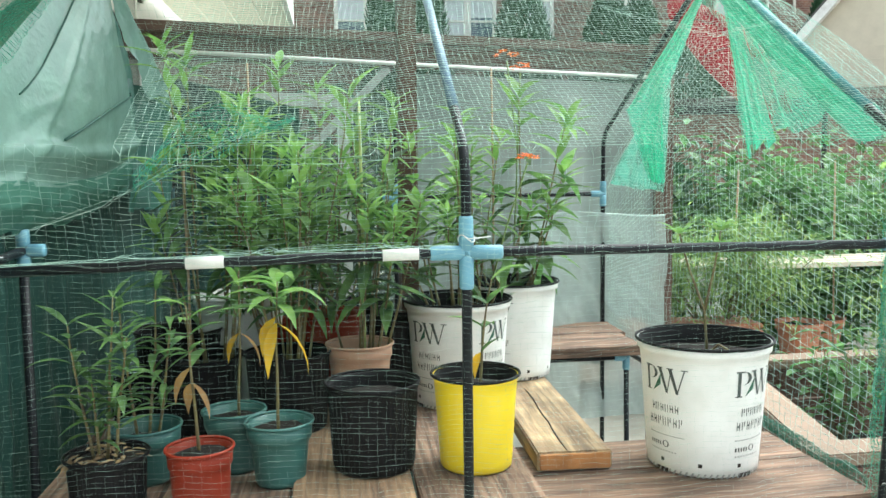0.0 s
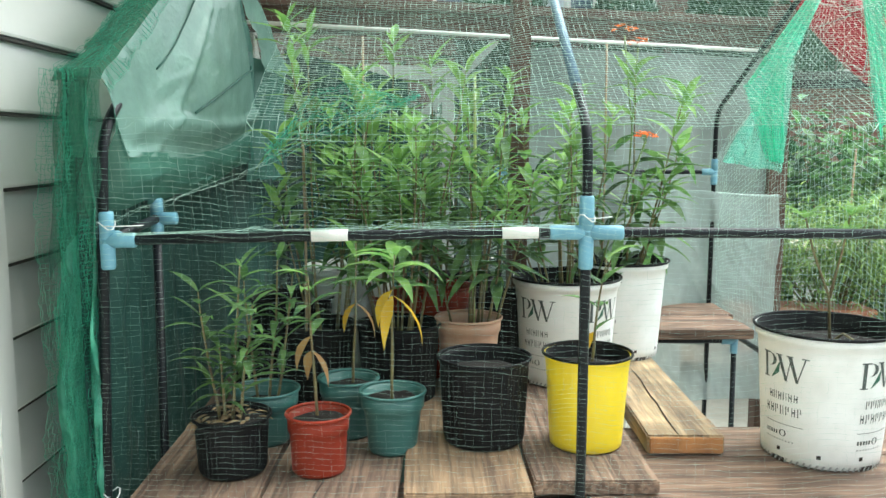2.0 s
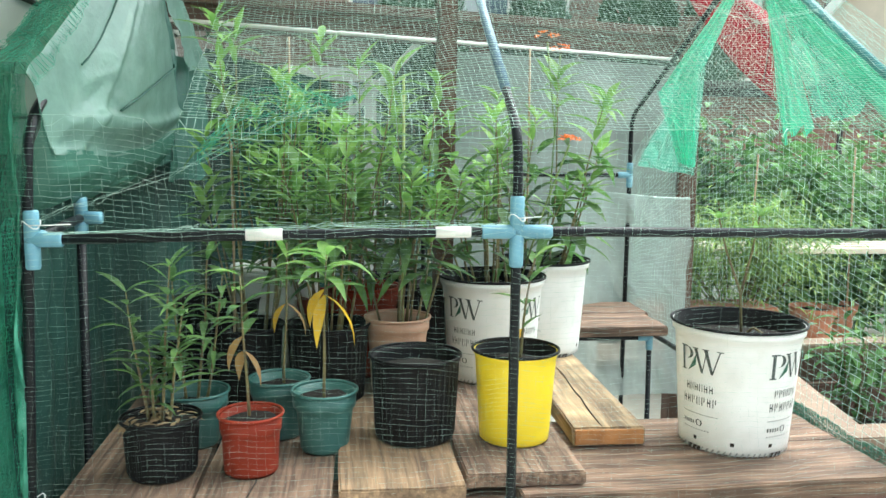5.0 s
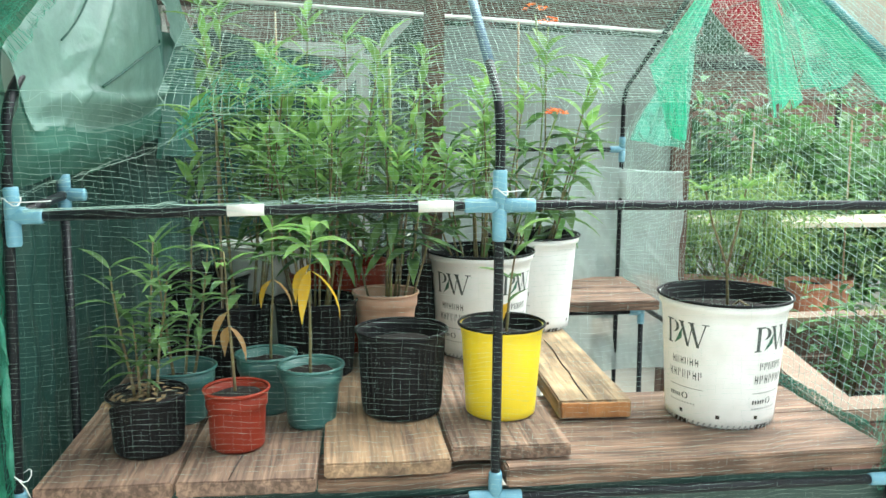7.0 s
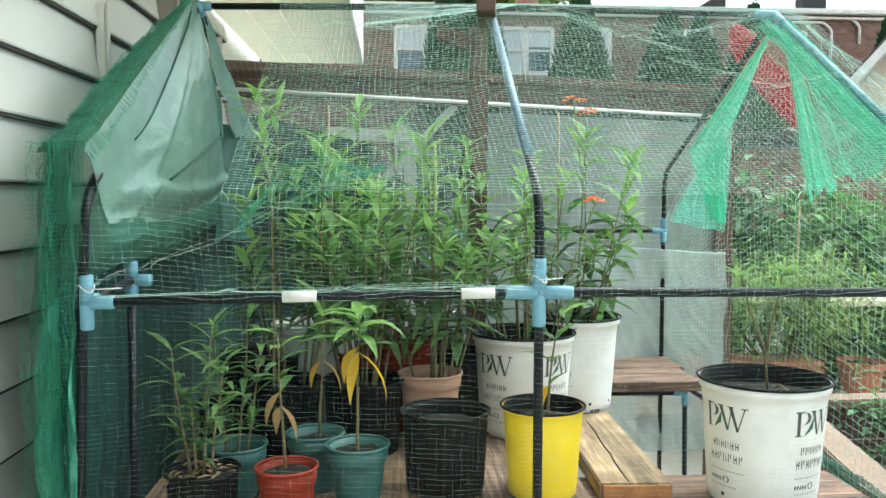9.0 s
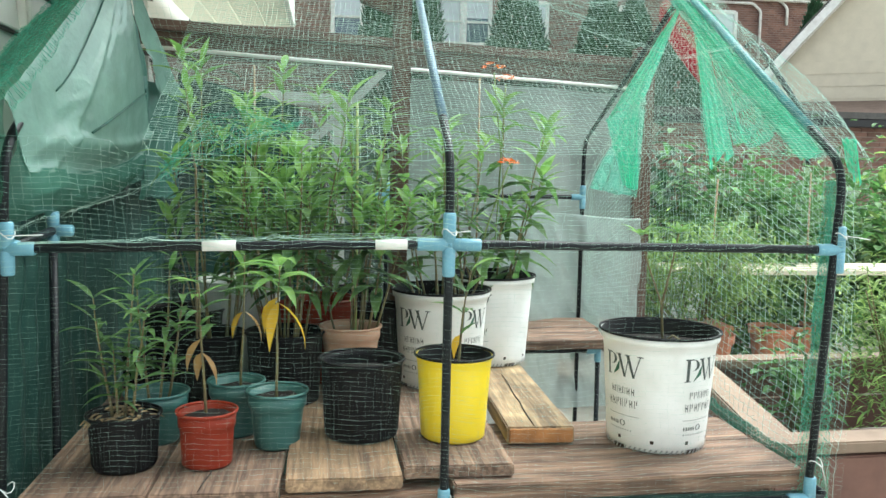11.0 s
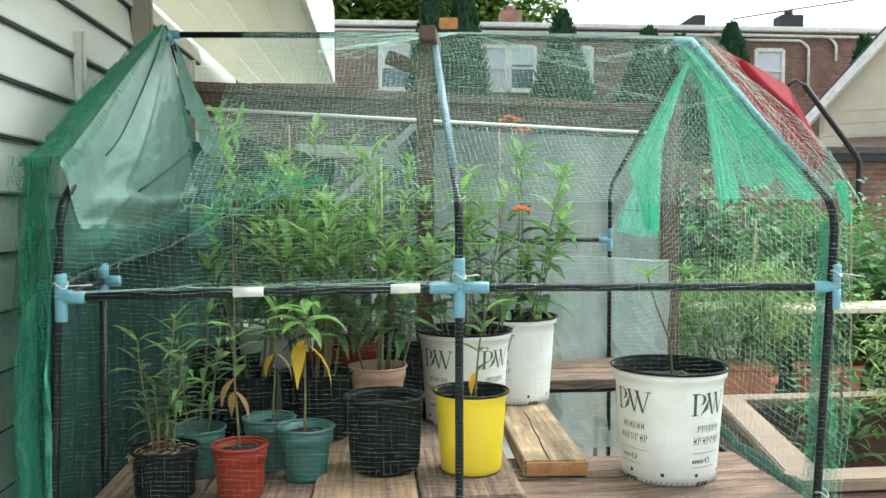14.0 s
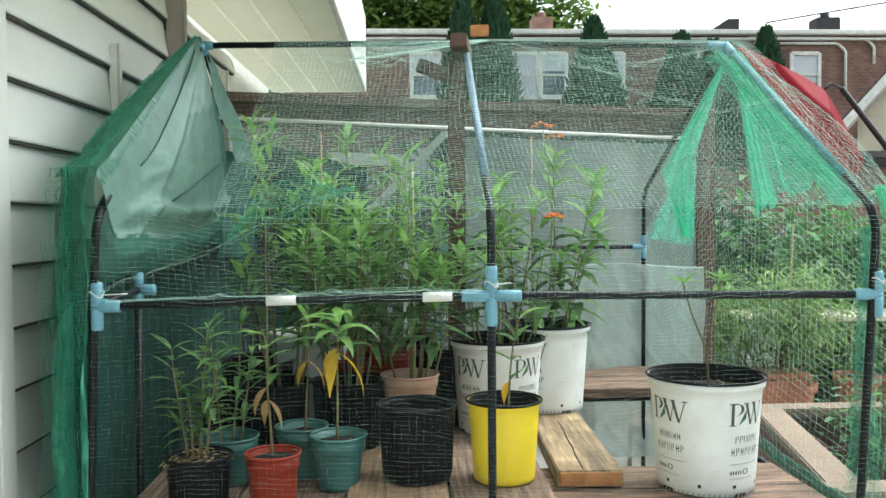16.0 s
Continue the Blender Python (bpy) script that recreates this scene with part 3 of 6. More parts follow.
part("bracket", boxed((-0.085, 0.75, 1.895), (0.085, 0.035, 0.035), (0, 20, 0), bevel=0.003), POST, prop, smooth=False)

# ---- the planks of the shelf ----
def plank(name, label, x0, x1, y0, y1, z0, z1, mat, turn=0.0, end=None, cracks=0):
    """A board with worn arrises, slightly cupped and split; its grain runs along its longer side."""
    t = thing(name, label, "plank", ((x0 + x1) / 2, (y0 + y1) / 2, z0), turn=turn)
    wide, deep, high = x1 - x0, y1 - y0, z1 - z0
    bm = bmesh.new()
    box(bm, (0, 0, high / 2), (wide, deep, high), bevel=0.003)
    bmesh.ops.subdivide_edges(bm, edges=[e for e in bm.edges if e.calc_length() > 0.05], cuts=9, use_grid_fill=True)
    for v in bm.verts:
        p = v.co + Vector((x0 * 7, y0 * 5, 0))
        rough = 0.0022 * noise3(p.x, p.y, p.z, 38) + 0.0012 * noise3(p.x, p.y, p.z, 90)
        v.co.x += rough + 0.0015 * noise3(p.x, p.y, 3.0, 6)
        v.co.y += 1.6 * noise3(p.x, p.y, p.z, 55) * 0.0022
        if v.co.z > high / 2:
            v.co.z += 0.6 * rough - 0.0012 * math.cos(math.pi * v.co.x / wide)
    part("board", bm, mat, t, smooth=False)
    if end:
        part("end_grain", boxed((0, -deep / 2 - 0.002, high / 2), (wide - 0.008, 0.006, high - 0.008), bevel=0.001), end, t, "orange end grain", smooth=False)
    rnd = random.Random(int(x0 * 1000) + 77)
    for c in range(cracks):
        px, py = rnd.uniform(-0.3, 0.3) * wide, -deep / 2 + 0.004
        pts = []
        for k in range(9):
            pts.append((px, py, high + 0.0004))
            px += rnd.uniform(-0.004, 0.006)
            py += rnd.uniform(0.04, 0.075)
        part("crack", tubed(pts, [0.0006] + [0.0014] * 7 + [0.0004], 5), CRACK, t, "dark drying crack")
    return t


plank("plank", "broad weathered plank running back from the front edge", -0.706, -0.505, -0.033, 0.95, 0.912, 0.937, WOOD, 0.6, None, 0)
plank("plank", "broad weathered plank with a drying crack", -0.489, -0.280, -0.038, 0.95, 0.914, 0.939, WOOD, -0.6, None, 1)
plank("plank", "yellowish pine plank with a knot", -0.277, -0.078, -0.022, 1.0, 0.928, 0.952, PINE_WARM, 0.4, None, 0)
plank("plank", "weathered pine plank standing under the yellow pot", -0.071, 0.129, 0.024, 1.0, 0.928, 0.952, WOOD, 0.3, None, 0)
plank("plank", "thick pine beam offcut with a split top", 0.165, 0.303, 0.198, 1.0, 0.927, 0.963, PINE, -1.2, PINE_END, 1)
plank("plank", "wide brown board lying along the front", 0.015, 0.690, 0.005, 0.19, 0.892, 0.926, WOOD_X, 2.0, None, 0)
plank("plank", "wide brown board lying along the front", 0.13, 0.684, 0.195, 0.352, 0.890, 0.9255, WOOD_X, 1.0, None, 0)
plank("plank", "narrow brown board under the pine planks", -0.285, 0.012, 0.01, 0.12, 0.888, 0.911, WOOD_X, 0.0, None, 0)
plank("plank", "short board lying on the rear shelf", 0.28, 0.71, 1.13, 1.34, 0.912, 0.942, WOOD_X, 0.5, None, 0)
plank("plank", "short board lying on the rear shelf", 0.28, 0.73, 1.35, 1.55, 0.912, 0.940, WOOD_X, -0.5, None, 0)
plank("batten", "thin offcut under the front boards", 0.30, 0.48, 0.03, 0.09, 0.866, 0.889, WOOD_X, 0.0, None, 0)


# ---- pots ----
def pot(name, label, place, top, base, height, mat, rim=0.006, lip=0.016, flutes=0, inner=None, soil=0.03, band=0.0, group=""):
    """A nursery pot: wall, rolled rim, inside and soil. top, base: outer radii."""
    t = thing(name, label, "plant pot", place, group)
    wall = 0.0025
    prof = [(base * 0.9, 0.004), (base * 0.93, 0.0), (base, 0.004)]
    for k in range(1, 10):
        s = k / 10 * (height - lip) / height
        prof.append((base + (top - rim - base) * s, height * s))
    prof += [(top - rim, height - lip), (top - wall, height - lip + 0.002), (top - wall * 0.6, height - 0.004)]
    inside = [(top - wall * 2.2, height - 0.004), (top - rim - wall, height - lip), (base * 0.6 + top * 0.4 - rim - wall, height * 0.45), (0.001, height * 0.45)]
    if inner:
        inside = [(top - wall * 2.0, height - 0.004), (top - wall * 2.4, height - 0.009)]
    bm = lathe(prof + inside, 4 * flutes if flutes else 56)
    if inner:
        bmesh.ops.delete(bm, geom=[f for f in bm.faces if len(f.verts) > 4 and f.calc_center_median().z > height / 2], context="FACES")
    if flutes:
        for v in bm.verts:
            r = math.hypot(v.co.x, v.co.y)
            if 0.006 < v.co.z < height - lip - 0.004 and r > base * 0.97:
                k = 1 + 0.0016 / r * math.cos(flutes * math.atan2(v.co.y, v.co.x))
                v.co.x, v.co.y = v.co.x * k, v.co.y * k
    part("wall", bm, mat, t)
    ring = [(top + 0.0025 * math.cos(a), height + 0.003 * math.sin(a) - 0.002) for a in (i * math.pi / 4 for i in range(-2, 7))]
    bm = lathe([(top - 0.004, height - 0.006)] + ring + [(top - 0.005, height - 0.004)], 56)
    bmesh.ops.delete(bm, geom=[f for f in bm.faces if len(f.verts) > 4], context="FACES")
    part("rim", bm, inner or mat, t, "black rolled rim" if inner else "")
    if inner:
        bm = lathe([(top - wall * 1.9, height - 0.003), (top - rim - wall * 1.6, height - lip), (top - rim - wall * 2 - 0.004, height - soil - 0.02)], 56)
        bmesh.ops.delete(bm, geom=[f for f in bm.faces if len(f.verts) > 4], context="FACES")
        part("liner", bm, inner, t, "black inside")
    r_soil = base + (top - rim - base) * min(1.0, (height - soil - 0.012) / (height - lip)) - 0.004
    bm = lathe([(r_soil, height - soil - 0.012), (r_soil, height - soil), (r_soil * 0.8, height - soil + 0.004), (r_soil * 0.5, height - soil + 0.001), (r_soil * 0.2, height - soil + 0.005), (0.001, height - soil + 0.004)], 40)
    for v in bm.verts:
        v.co.z += 0.004 * noise3(v.co.x, v.co.y, place[0] * 9, 45)
    part("soil", bm, SOIL, t, "dark potting soil")
    if band:
        part("band", lathe([(base + (top - rim - base) * 0.72 + 0.001, height * 0.72), (base + (top - rim - base) * 0.72 + 0.004, height * 0.73), (base + (top - rim - base) * 0.75 + 0.004, height * 0.75), (base + (top - rim - base) * 0.76, height * 0.765)], 48), mat, t)
    return t


def wrapped(t, name, mat, a0, a1, h0, h1, top, base, height, slant=0.0, label=""):
    """A printed patch on the pot's wall between two angles (degrees, 0 faces the viewer's side) and two heights."""
    bm = bmesh.new()
    n = max(2, int(abs(a1 - a0) / 4))
    rows = []
    for j in range(2):
        h = h1 if j else h0
        r = base + (top - base) * h / height + 0.0007
        rows.append([bm.verts.new((r * math.sin(radians(a0 + (a1 - a0) * i / n + slant * j)), -r * math.cos(radians(a0 + (a1 - a0) * i / n + slant * j)), h)) for i in range(n + 1)])
    for i in range(n):
        bm.faces.new((rows[0][i], rows[0][i + 1], rows[1][i + 1], rows[1][i]))
    return part(name, bm, mat, t, label)


def white_pot(place, label, angles, turn=0.0):
    top, base, height = 0.122, 0.099, 0.236
    t = pot("white_pot", label, place, top, base, height, WHITE_POT, 0.007, 0.02, inner=BLACK_POT, soil=0.035, group="white nursery pots")
    w = top - 0.007
    rnd = random.Random(5)

    def stroke(name, mat, a, b, w0, w1):
        """A printed stroke between two places (degrees, height), w0 and w1 degrees wide at its ends."""
        bm = bmesh.new()
        n = 5
        rows = []
        for i in range(n + 1):
            f = i / n
            h, g, half = a[1] + (b[1] - a[1]) * f, a[0] + (b[0] - a[0]) * f, (w0 + (w1 - w0) * f) / 2
            r = base + (w - base) * h / height + 0.0007
            rows.append([bm.verts.new((r * math.sin(radians(g + d)), -r * math.cos(radians(g + d)), h)) for d in (-half, 0, half)])
        for p, q in zip(rows, rows[1:]):
            for i in range(2):
                bm.faces.new((p[i], p[i + 1], q[i + 1], q[i]))
        part(name, bm, mat, t)

    for a in angles:
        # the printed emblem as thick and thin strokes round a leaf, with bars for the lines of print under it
        stroke("emblem_stroke", INK, (a - 18.5, 0.149), (a - 18.5, 0.194), 3.4, 3.4)
        stroke("emblem_foot", INK, (a - 18.5, 0.1485), (a - 18.5, 0.1505), 7.5, 7.5)
        stroke("emblem_foot", INK, (a - 17.5, 0.192), (a - 17.5, 0.1945), 9.5, 9.5)
        for k in range(6):
            g0, g1 = math.pi * (k / 6 - 0.5), math.pi * ((k + 1) / 6 - 0.5)
            stroke("emblem_bow", INK, (a - 13.5 + 6.5 * math.cos(g0), 0.182 + 0.0115 * math.sin(g0)), (a - 13.5 + 6.5 * math.cos(g1), 0.182 + 0.0115 * math.sin(g1)), 1.2 + 2.6 * math.cos(g0), 1.2 + 2.6 * math.cos(g1))
        stroke("emblem_stroke", INK, (a - 2.5, 0.194), (a + 5.0, 0.149), 3.8, 2.6)
        stroke("emblem_stroke", INK, (a + 5.0, 0.149), (a + 9.5, 0.188), 1.1, 1.1)
        stroke("emblem_stroke", INK, (a + 8.5, 0.194), (a + 15.5, 0.149), 3.8, 2.6)
        stroke("emblem_stroke", INK, (a + 15.5, 0.149), (a + 22.5, 0.193), 1.1, 1.3)
        for g in (-2.5, 8.5, 22.5):
            stroke("emblem_foot", INK, (a + g, 0.1925), (a + g, 0.1945), 6.5, 6.5)
        stroke("emblem_leaf", INK_LEAF, (a - 11.5, 0.1495), (a - 5.0, 0.162), 0.6, 5.5)
        stroke("emblem_leaf", INK_LEAF, (a - 5.0, 0.162), (a - 2.0, 0.180), 5.5, 0.8)
        for count, left, step, low, high in ((6, -14.5, 5.4, 0.1135, 0.1275), (7, -19.0, 5.9, 0.0875, 0.1035)):
            for k in range(count):
                g = a + left + k * step
                for d, h0, h1, wide in rnd.choice((((0.6, 0, 1, 0.9), (3.0, 0.45, 1, 0.9)), ((0.6, 0, 1, 1.0), (3.4, 0, 1, 0.6)), ((0.8, 0, 1, 0.7), (2.0, 0.4, 0.58, 2.4), (3.4, 0, 0.9, 0.9)))):
                    wrapped(t, "print_bar", INK, g + d - wide / 2, g + d + wide / 2, low + (high - low) * h0, low + (high - low) * h1, w, base, height)
        wrapped(t, "print_line", INK_PALE, a - 20, a + 22, 0.0692, 0.0706, w, base, height)
        for k in range(5):
            wrapped(t, "print_bar", INK, a - 19 + k * 3.2, a - 19 + k * 3.2 + 1.7, 0.049, 0.056, w, base, height)
        for k in range(8):
            g0, g1 = k * math.pi / 4, (k + 1) * math.pi / 4
            stroke("badge_ring", INK, (a + 1.5 + 3.2 * math.cos(g0), 0.0535 + 0.0062 * math.sin(g0)), (a + 1.5 + 3.2 * math.cos(g1), 0.0535 + 0.0062 * math.sin(g1)), 1.5, 1.5)
        for k in range(10):
            wrapped(t, "print_bar", INK_PALE, a - 19 + k * 3.4, a - 17.4 + k * 3.4, 0.0385, 0.0415, w, base, height)
    for k in range(9):
        a = k * 40 + 12
        wrapped(t, "drain_hole", CRACK, a, a + 4, 0.020, 0.027, w, base, height)
    for k in range(4):
        a = k * 90 + 14
        wrapped(t, "base_notch", CRACK, a, a + 17, 0.0005, 0.009, w, base, height)
    for k in range(60):
        wrapped(t, "base_rib", INK_PALE, k * 6, k * 6 + 2.2, 0.001, 0.009, w, base, height, 2.5)
    return t


white_pot((0.474, 0.213, 0.926), "large white printed nursery pot with a bare-stemmed plant", (-63, 27))
white_pot((0.072, 0.61, 0.952), "white printed nursery pot among the milkweeds", (-46, 39))
white_pot((0.232, 0.80, 0.963), "white printed nursery pot on the pine offcut", (-34, 150))
pot("yellow_pot", "bright yellow plastic pot with a black rim", (0.043, 0.192, 0.952), 0.078, 0.063, 0.168, YELLOW_POT, 0.004, 0.012, inner=BLACK_POT)
pot("black_pot", "large black fluted nursery pot", (-0.137, 0.215, 0.952), 0.083, 0.071, 0.155, BLACK_POT, 0.004, 0.014, 40)
pot("teal_pot", "teal green plastic pot with a raised band", (-0.300, 0.198, 0.939), 0.058, 0.042, 0.110, TEAL_POT, 0.004, 0.03, soil=0.018)
pot("teal_pot", "teal green plastic pot half hidden behind another", (-0.386, 0.280, 0.939), 0.056, 0.042, 0.110, TEAL_POT, 0.004, 0.03, soil=0.018)
pot("red_pot", "brick red plastic pot", (-0.419, 0.105, 0.939), 0.053, 0.044, 0.101, RED_POT, 0.004, 0.03, soil=0.014)
scrap = thing("plant_tag", "small white broken plant tag on the soil", "plant tag", (-0.165, 0.19, 1.078), turn=35)
part("tag", boxed((0, 0, 0.006), (0.032, 0.010, 0.0014), (8, 14, 0), bevel=0.0004), TAPE, scrap)
pot("black_pot", "small black fluted pot with dry litter", (-0.564, 0.112, 0.937), 0.064, 0.054, 0.098, BLACK_POT, 0.004, 0.012, 36, soil=0.012)
pot("teal_pot", "teal green plastic pot in the shade", (-0.535, 0.250, 0.937), 0.061, 0.042, 0.100, TEAL_POT, 0.004, 0.03)
pot("black_pot", "tall black fluted pot of milkweed", (-0.480, 0.50, 0.939), 0.088, 0.074, 0.165, BLACK_POT, 0.004, 0.014, 40)
pot("black_pot", "tall black fluted pot of milkweed", (-0.300, 0.48, 0.939), 0.088, 0.074, 0.170, BLACK_POT, 0.004, 0.014, 40)
pot("tan_pot", "tan clay pot holding several stems", (-0.152, 0.50, 0.952), 0.070, 0.055, 0.165, TAN_POT, 0.005, 0.03)
pot("red_pot", "dark red plastic pot between the black ones", (-0.222, 0.66, 0.952), 0.085, 0.066, 0.205, RED_POT, 0.004, 0.03)
pot("red_pot", "dark red plastic pot between the black ones", (-0.30, 0.72, 0.952), 0.080, 0.066, 0.175, RED_POT, 0.004, 0.03)
pot("white_pot", "white plastic pot at the back", (-0.43, 0.80, 0.939), 0.110, 0.090, 0.245, WHITE_POT, 0.006, 0.02)
pot("black_pot", "broad black nursery pot at the back of the shelf", (-0.56, 0.72, 0.937), 0.100, 0.082, 0.185, BLACK_POT, 0.004, 0.014, 40)
pot("black_pot", "broad black nursery pot at the back of the shelf", (-0.165, 0.88, 0.952), 0.098, 0.080, 0.190, BLACK_POT, 0.004, 0.014, 40)
pot("black_pot", "black nursery pot wedged beside the wooden prop", (-0.075, 0.66, 0.952), 0.070, 0.060, 0.185, BLACK_POT, 0.004, 0.014, 40)
pot("black_pot", "broad black nursery pot at the back of the shelf", (-0.60, 0.50, 0.937), 0.060, 0.050, 0.120, BLACK_POT, 0.004, 0.014, 40)


# ---- plants ----
def leaf_at(V, F, base, ahead, up, length, width, droop, curl=0.0, stations=5):
    """A lance-shaped leaf folded along its midrib."""
    base, d = Vector(base), Vector(ahead).normalized()
    side = d.cross(Vector(up))
    if side.length < 1e-3:
        side = d.orthogonal()
    side.normalize()
    nrm = side.cross(d).normalized()
    start = len(V)
    p = base.copy()
    step = length / stations
    shape = (0.12, 0.75, 1.0, 0.82, 0.42, 0.02)
    for k in range(stations + 1):
        s = k / stations
        w = width * 0.5 * (shape[k] if stations == 5 else max(0.03, math.sin(math.pi * (0.08 + 0.92 * s)) ** 0.8))
        V.append(p + side * w + nrm * w * 0.35)
        V.append(p.copy())
        V.append(p - side * w + nrm * w * 0.35)
        turned = Matrix.Rotation(-droop / stations, 3, side)
        d = turned @ d
        nrm = turned @ nrm
        p = p + d * step
    for k in range(stations):
        a = start + 3 * k
        F.append((a, a + 1, a + 4, a + 3))
        F.append((a + 1, a + 2, a + 5, a + 4))


def stem_path(rnd, base, height, lean, steps=7):
    pts, p = [], Vector(base)
    d = Vector((lean[0], lean[1], 1)).normalized()
    for k in range(steps + 1):
        pts.append(p.copy())
        d = (d + Vector((rnd.uniform(-0.05, 0.05), rnd.uniform(-0.05, 0.05), 0.04))).normalized()
        p = p + d * height / steps
    return pts


def along(pts, s):
    s = max(0.0, min(0.9999, s)) * (len(pts) - 1)
    k = int(s)
    return pts[k].lerp(pts[k + 1], s - k), (pts[k + 1] - pts[k]).normalized()


def milkweed(name, label, place, stems, height, spread, rnd, first=0.25, gap=0.031, leaf=(0.085, 0.14), width=(0.018, 0.029), flowers=0, group="milkweed plants", radius=0.0028, tips=True):
    """Upright stems with pairs of lance leaves turned by a quarter at each node, and a pale tuft at the tip."""
    t = thing(name, label, "plant", place, group)
    V, F, TV, TF = [], [], [], []
    heads = []
    for s in range(stems):
        a = rnd.uniform(0, 2 * math.pi)
        r = spread * math.sqrt(rnd.random())
        h = height * rnd.choice((0.5, 0.55, 0.6, 0.66, 0.72, 0.8, 0.88, 1.0)) * rnd.uniform(0.94, 1.05)
        base = (0.35 * r * math.cos(a), 0.35 * r * math.sin(a), 0)
        pts = stem_path(rnd, base, h, (0.65 * r * math.cos(a) / h, 0.65 * r * math.sin(a) / h))
        part("stem", tubed(pts, [radius * (1 - 0.6 * k / (len(pts) - 1)) for k in range(len(pts))], 6), STEM, t)
        nodes = int(h * (1 - first) / gap)
        turn = rnd.uniform(0, 3)
        for k in range(nodes):
            f = first + (1 - first) * k / max(1, nodes - 1)
            p, d = along(pts, f)
            top = f > 1 - 0.11 / max(h, 0.2)
            size = rnd.uniform(*leaf) * (0.72 if top else 1.0) * (0.75 + 0.25 * min(1, (f - first) * 6 + 0.4))
            for side in (0, math.pi):
                if rnd.random() < 0.2:
                    continue
                b = turn + side + rnd.uniform(-0.35, 0.35)
                rise = rnd.uniform(-0.3, 0.4) if not top else rnd.uniform(0.5, 1.5)
                ahead = Vector((math.cos(b), math.sin(b), rise))
                if top and tips:
                    leaf_at(TV, TF, p, ahead, (0, 0, 1), size, rnd.uniform(*width) * 0.75, rnd.uniform(0.2, 0.8))
                else:
                    leaf_at(V, F, p, ahead, (0, 0, 1), size, rnd.uniform(*width), rnd.uniform(0.1, 1.1))
            turn += math.pi / 2 + rnd.uniform(-0.3, 0.3)
        for k in range(9 if tips else 0):
            b = k * 2.4 + turn
            leaf_at(TV, TF, pts[-1] - Vector((0, 0, 0.004 * (9 - k))), (math.cos(b), math.sin(b), 0.1 + 0.14 * k), (0, 0, 1), rnd.uniform(0.75, 1.0) * leaf[0] * (1.15 - 0.05 * k), 0.55 * width[0], rnd.uniform(0.2, 0.7))
        heads.append(pts[-1])
    raw("foliage", V, F, LEAF, t, kind="stuff")
    if TV:
        raw("tip_foliage", TV, TF, LEAF_TIP, t, label="pale young leaves", kind="stuff")
    return t, heads


def flower_head(parent, p, rnd, size=0.02, count=9):
    bm = bmesh.new()
    for k in range(count):
        a, e = rnd.uniform(0, 6.28), rnd.uniform(0.0, 1.2)
        c = Vector(p) + size * Vector((math.cos(a) * math.cos(e), math.sin(a) * math.cos(e), 0.6 * math.sin(e)))
        for q in range(5):
            b = q * 1.2566 + a
            tip = c + 0.007 * Vector((math.cos(b), math.sin(b), rnd.uniform(-0.6, 0.4)))
            m1 = c + 0.005 * Vector((math.cos(b + 0.5), math.sin(b + 0.5), 0.1))
            m2 = c + 0.005 * Vector((math.cos(b - 0.5), math.sin(b - 0.5), 0.1))
            vs = [bm.verts.new(v) for v in (c, m1, tip, m2)]
            bm.faces.new(vs)
    return part("flower_head", bm, FLOWER, parent, "orange flower cluster")


rnd = random.Random(11)
tall = (  # x, y, base z, stems, height, spread
    (-0.445, 0.52, 1.075, 10, 0.63, 0.12), (-0.300, 0.48, 1.08, 14, 0.56, 0.19), (-0.152, 0.50, 1.09, 12, 0.54, 0.17),
    (-0.222, 0.66, 1.13, 9, 0.52, 0.19), (-0.40, 0.80, 1.14, 10, 0.56, 0.18), (-0.30, 0.72, 1.10, 7, 0.56, 0.20),
    (0.072, 0.61, 1.155, 11, 0.46, 0.22),
)
for x, y, z, n, h, sp in tall:
    milkweed("milkweed", "tall green milkweed with narrow leaves crowding its pot", (x, y, z), n, h, sp, rnd, 0.42, 0.027)
t, heads = milkweed("milkweed", "tall milkweed with orange flower clusters in a white pot", (0.232, 0.80, 1.165), 6, 0.46, 0.22, rnd, 0.2, leaf=(0.10, 0.15), width=(0.026, 0.040))
for p, size in (((-0.026, -0.11, 0.568), 0.026), ((0.003, -0.12, 0.540), 0.022)):
    part("flower_stalk", tubed([(0.0, -0.05, 0.1), (0.0, -0.10, 0.35), tuple(Vector(p) - Vector((0, 0, 0.01)))], 0.002, 6), STEM_GREEN, t)
    flower_head(t, p, rnd, size, 14)
t2, _ = milkweed("milkweed", "slender milkweed with one orange flower cluster", (0.13, 0.60, 1.155), 3, 0.36, 0.14, rnd, 0.2)
flower_head(t2, (0.052, -0.22, 0.339), rnd, 0.019, 16)
part("flower_stalk", tubed([(0, 0, 0), (0.03, -0.12, 0.2), (0.052, -0.22, 0.330)], 0.002, 6), STEM_GREEN, t2)


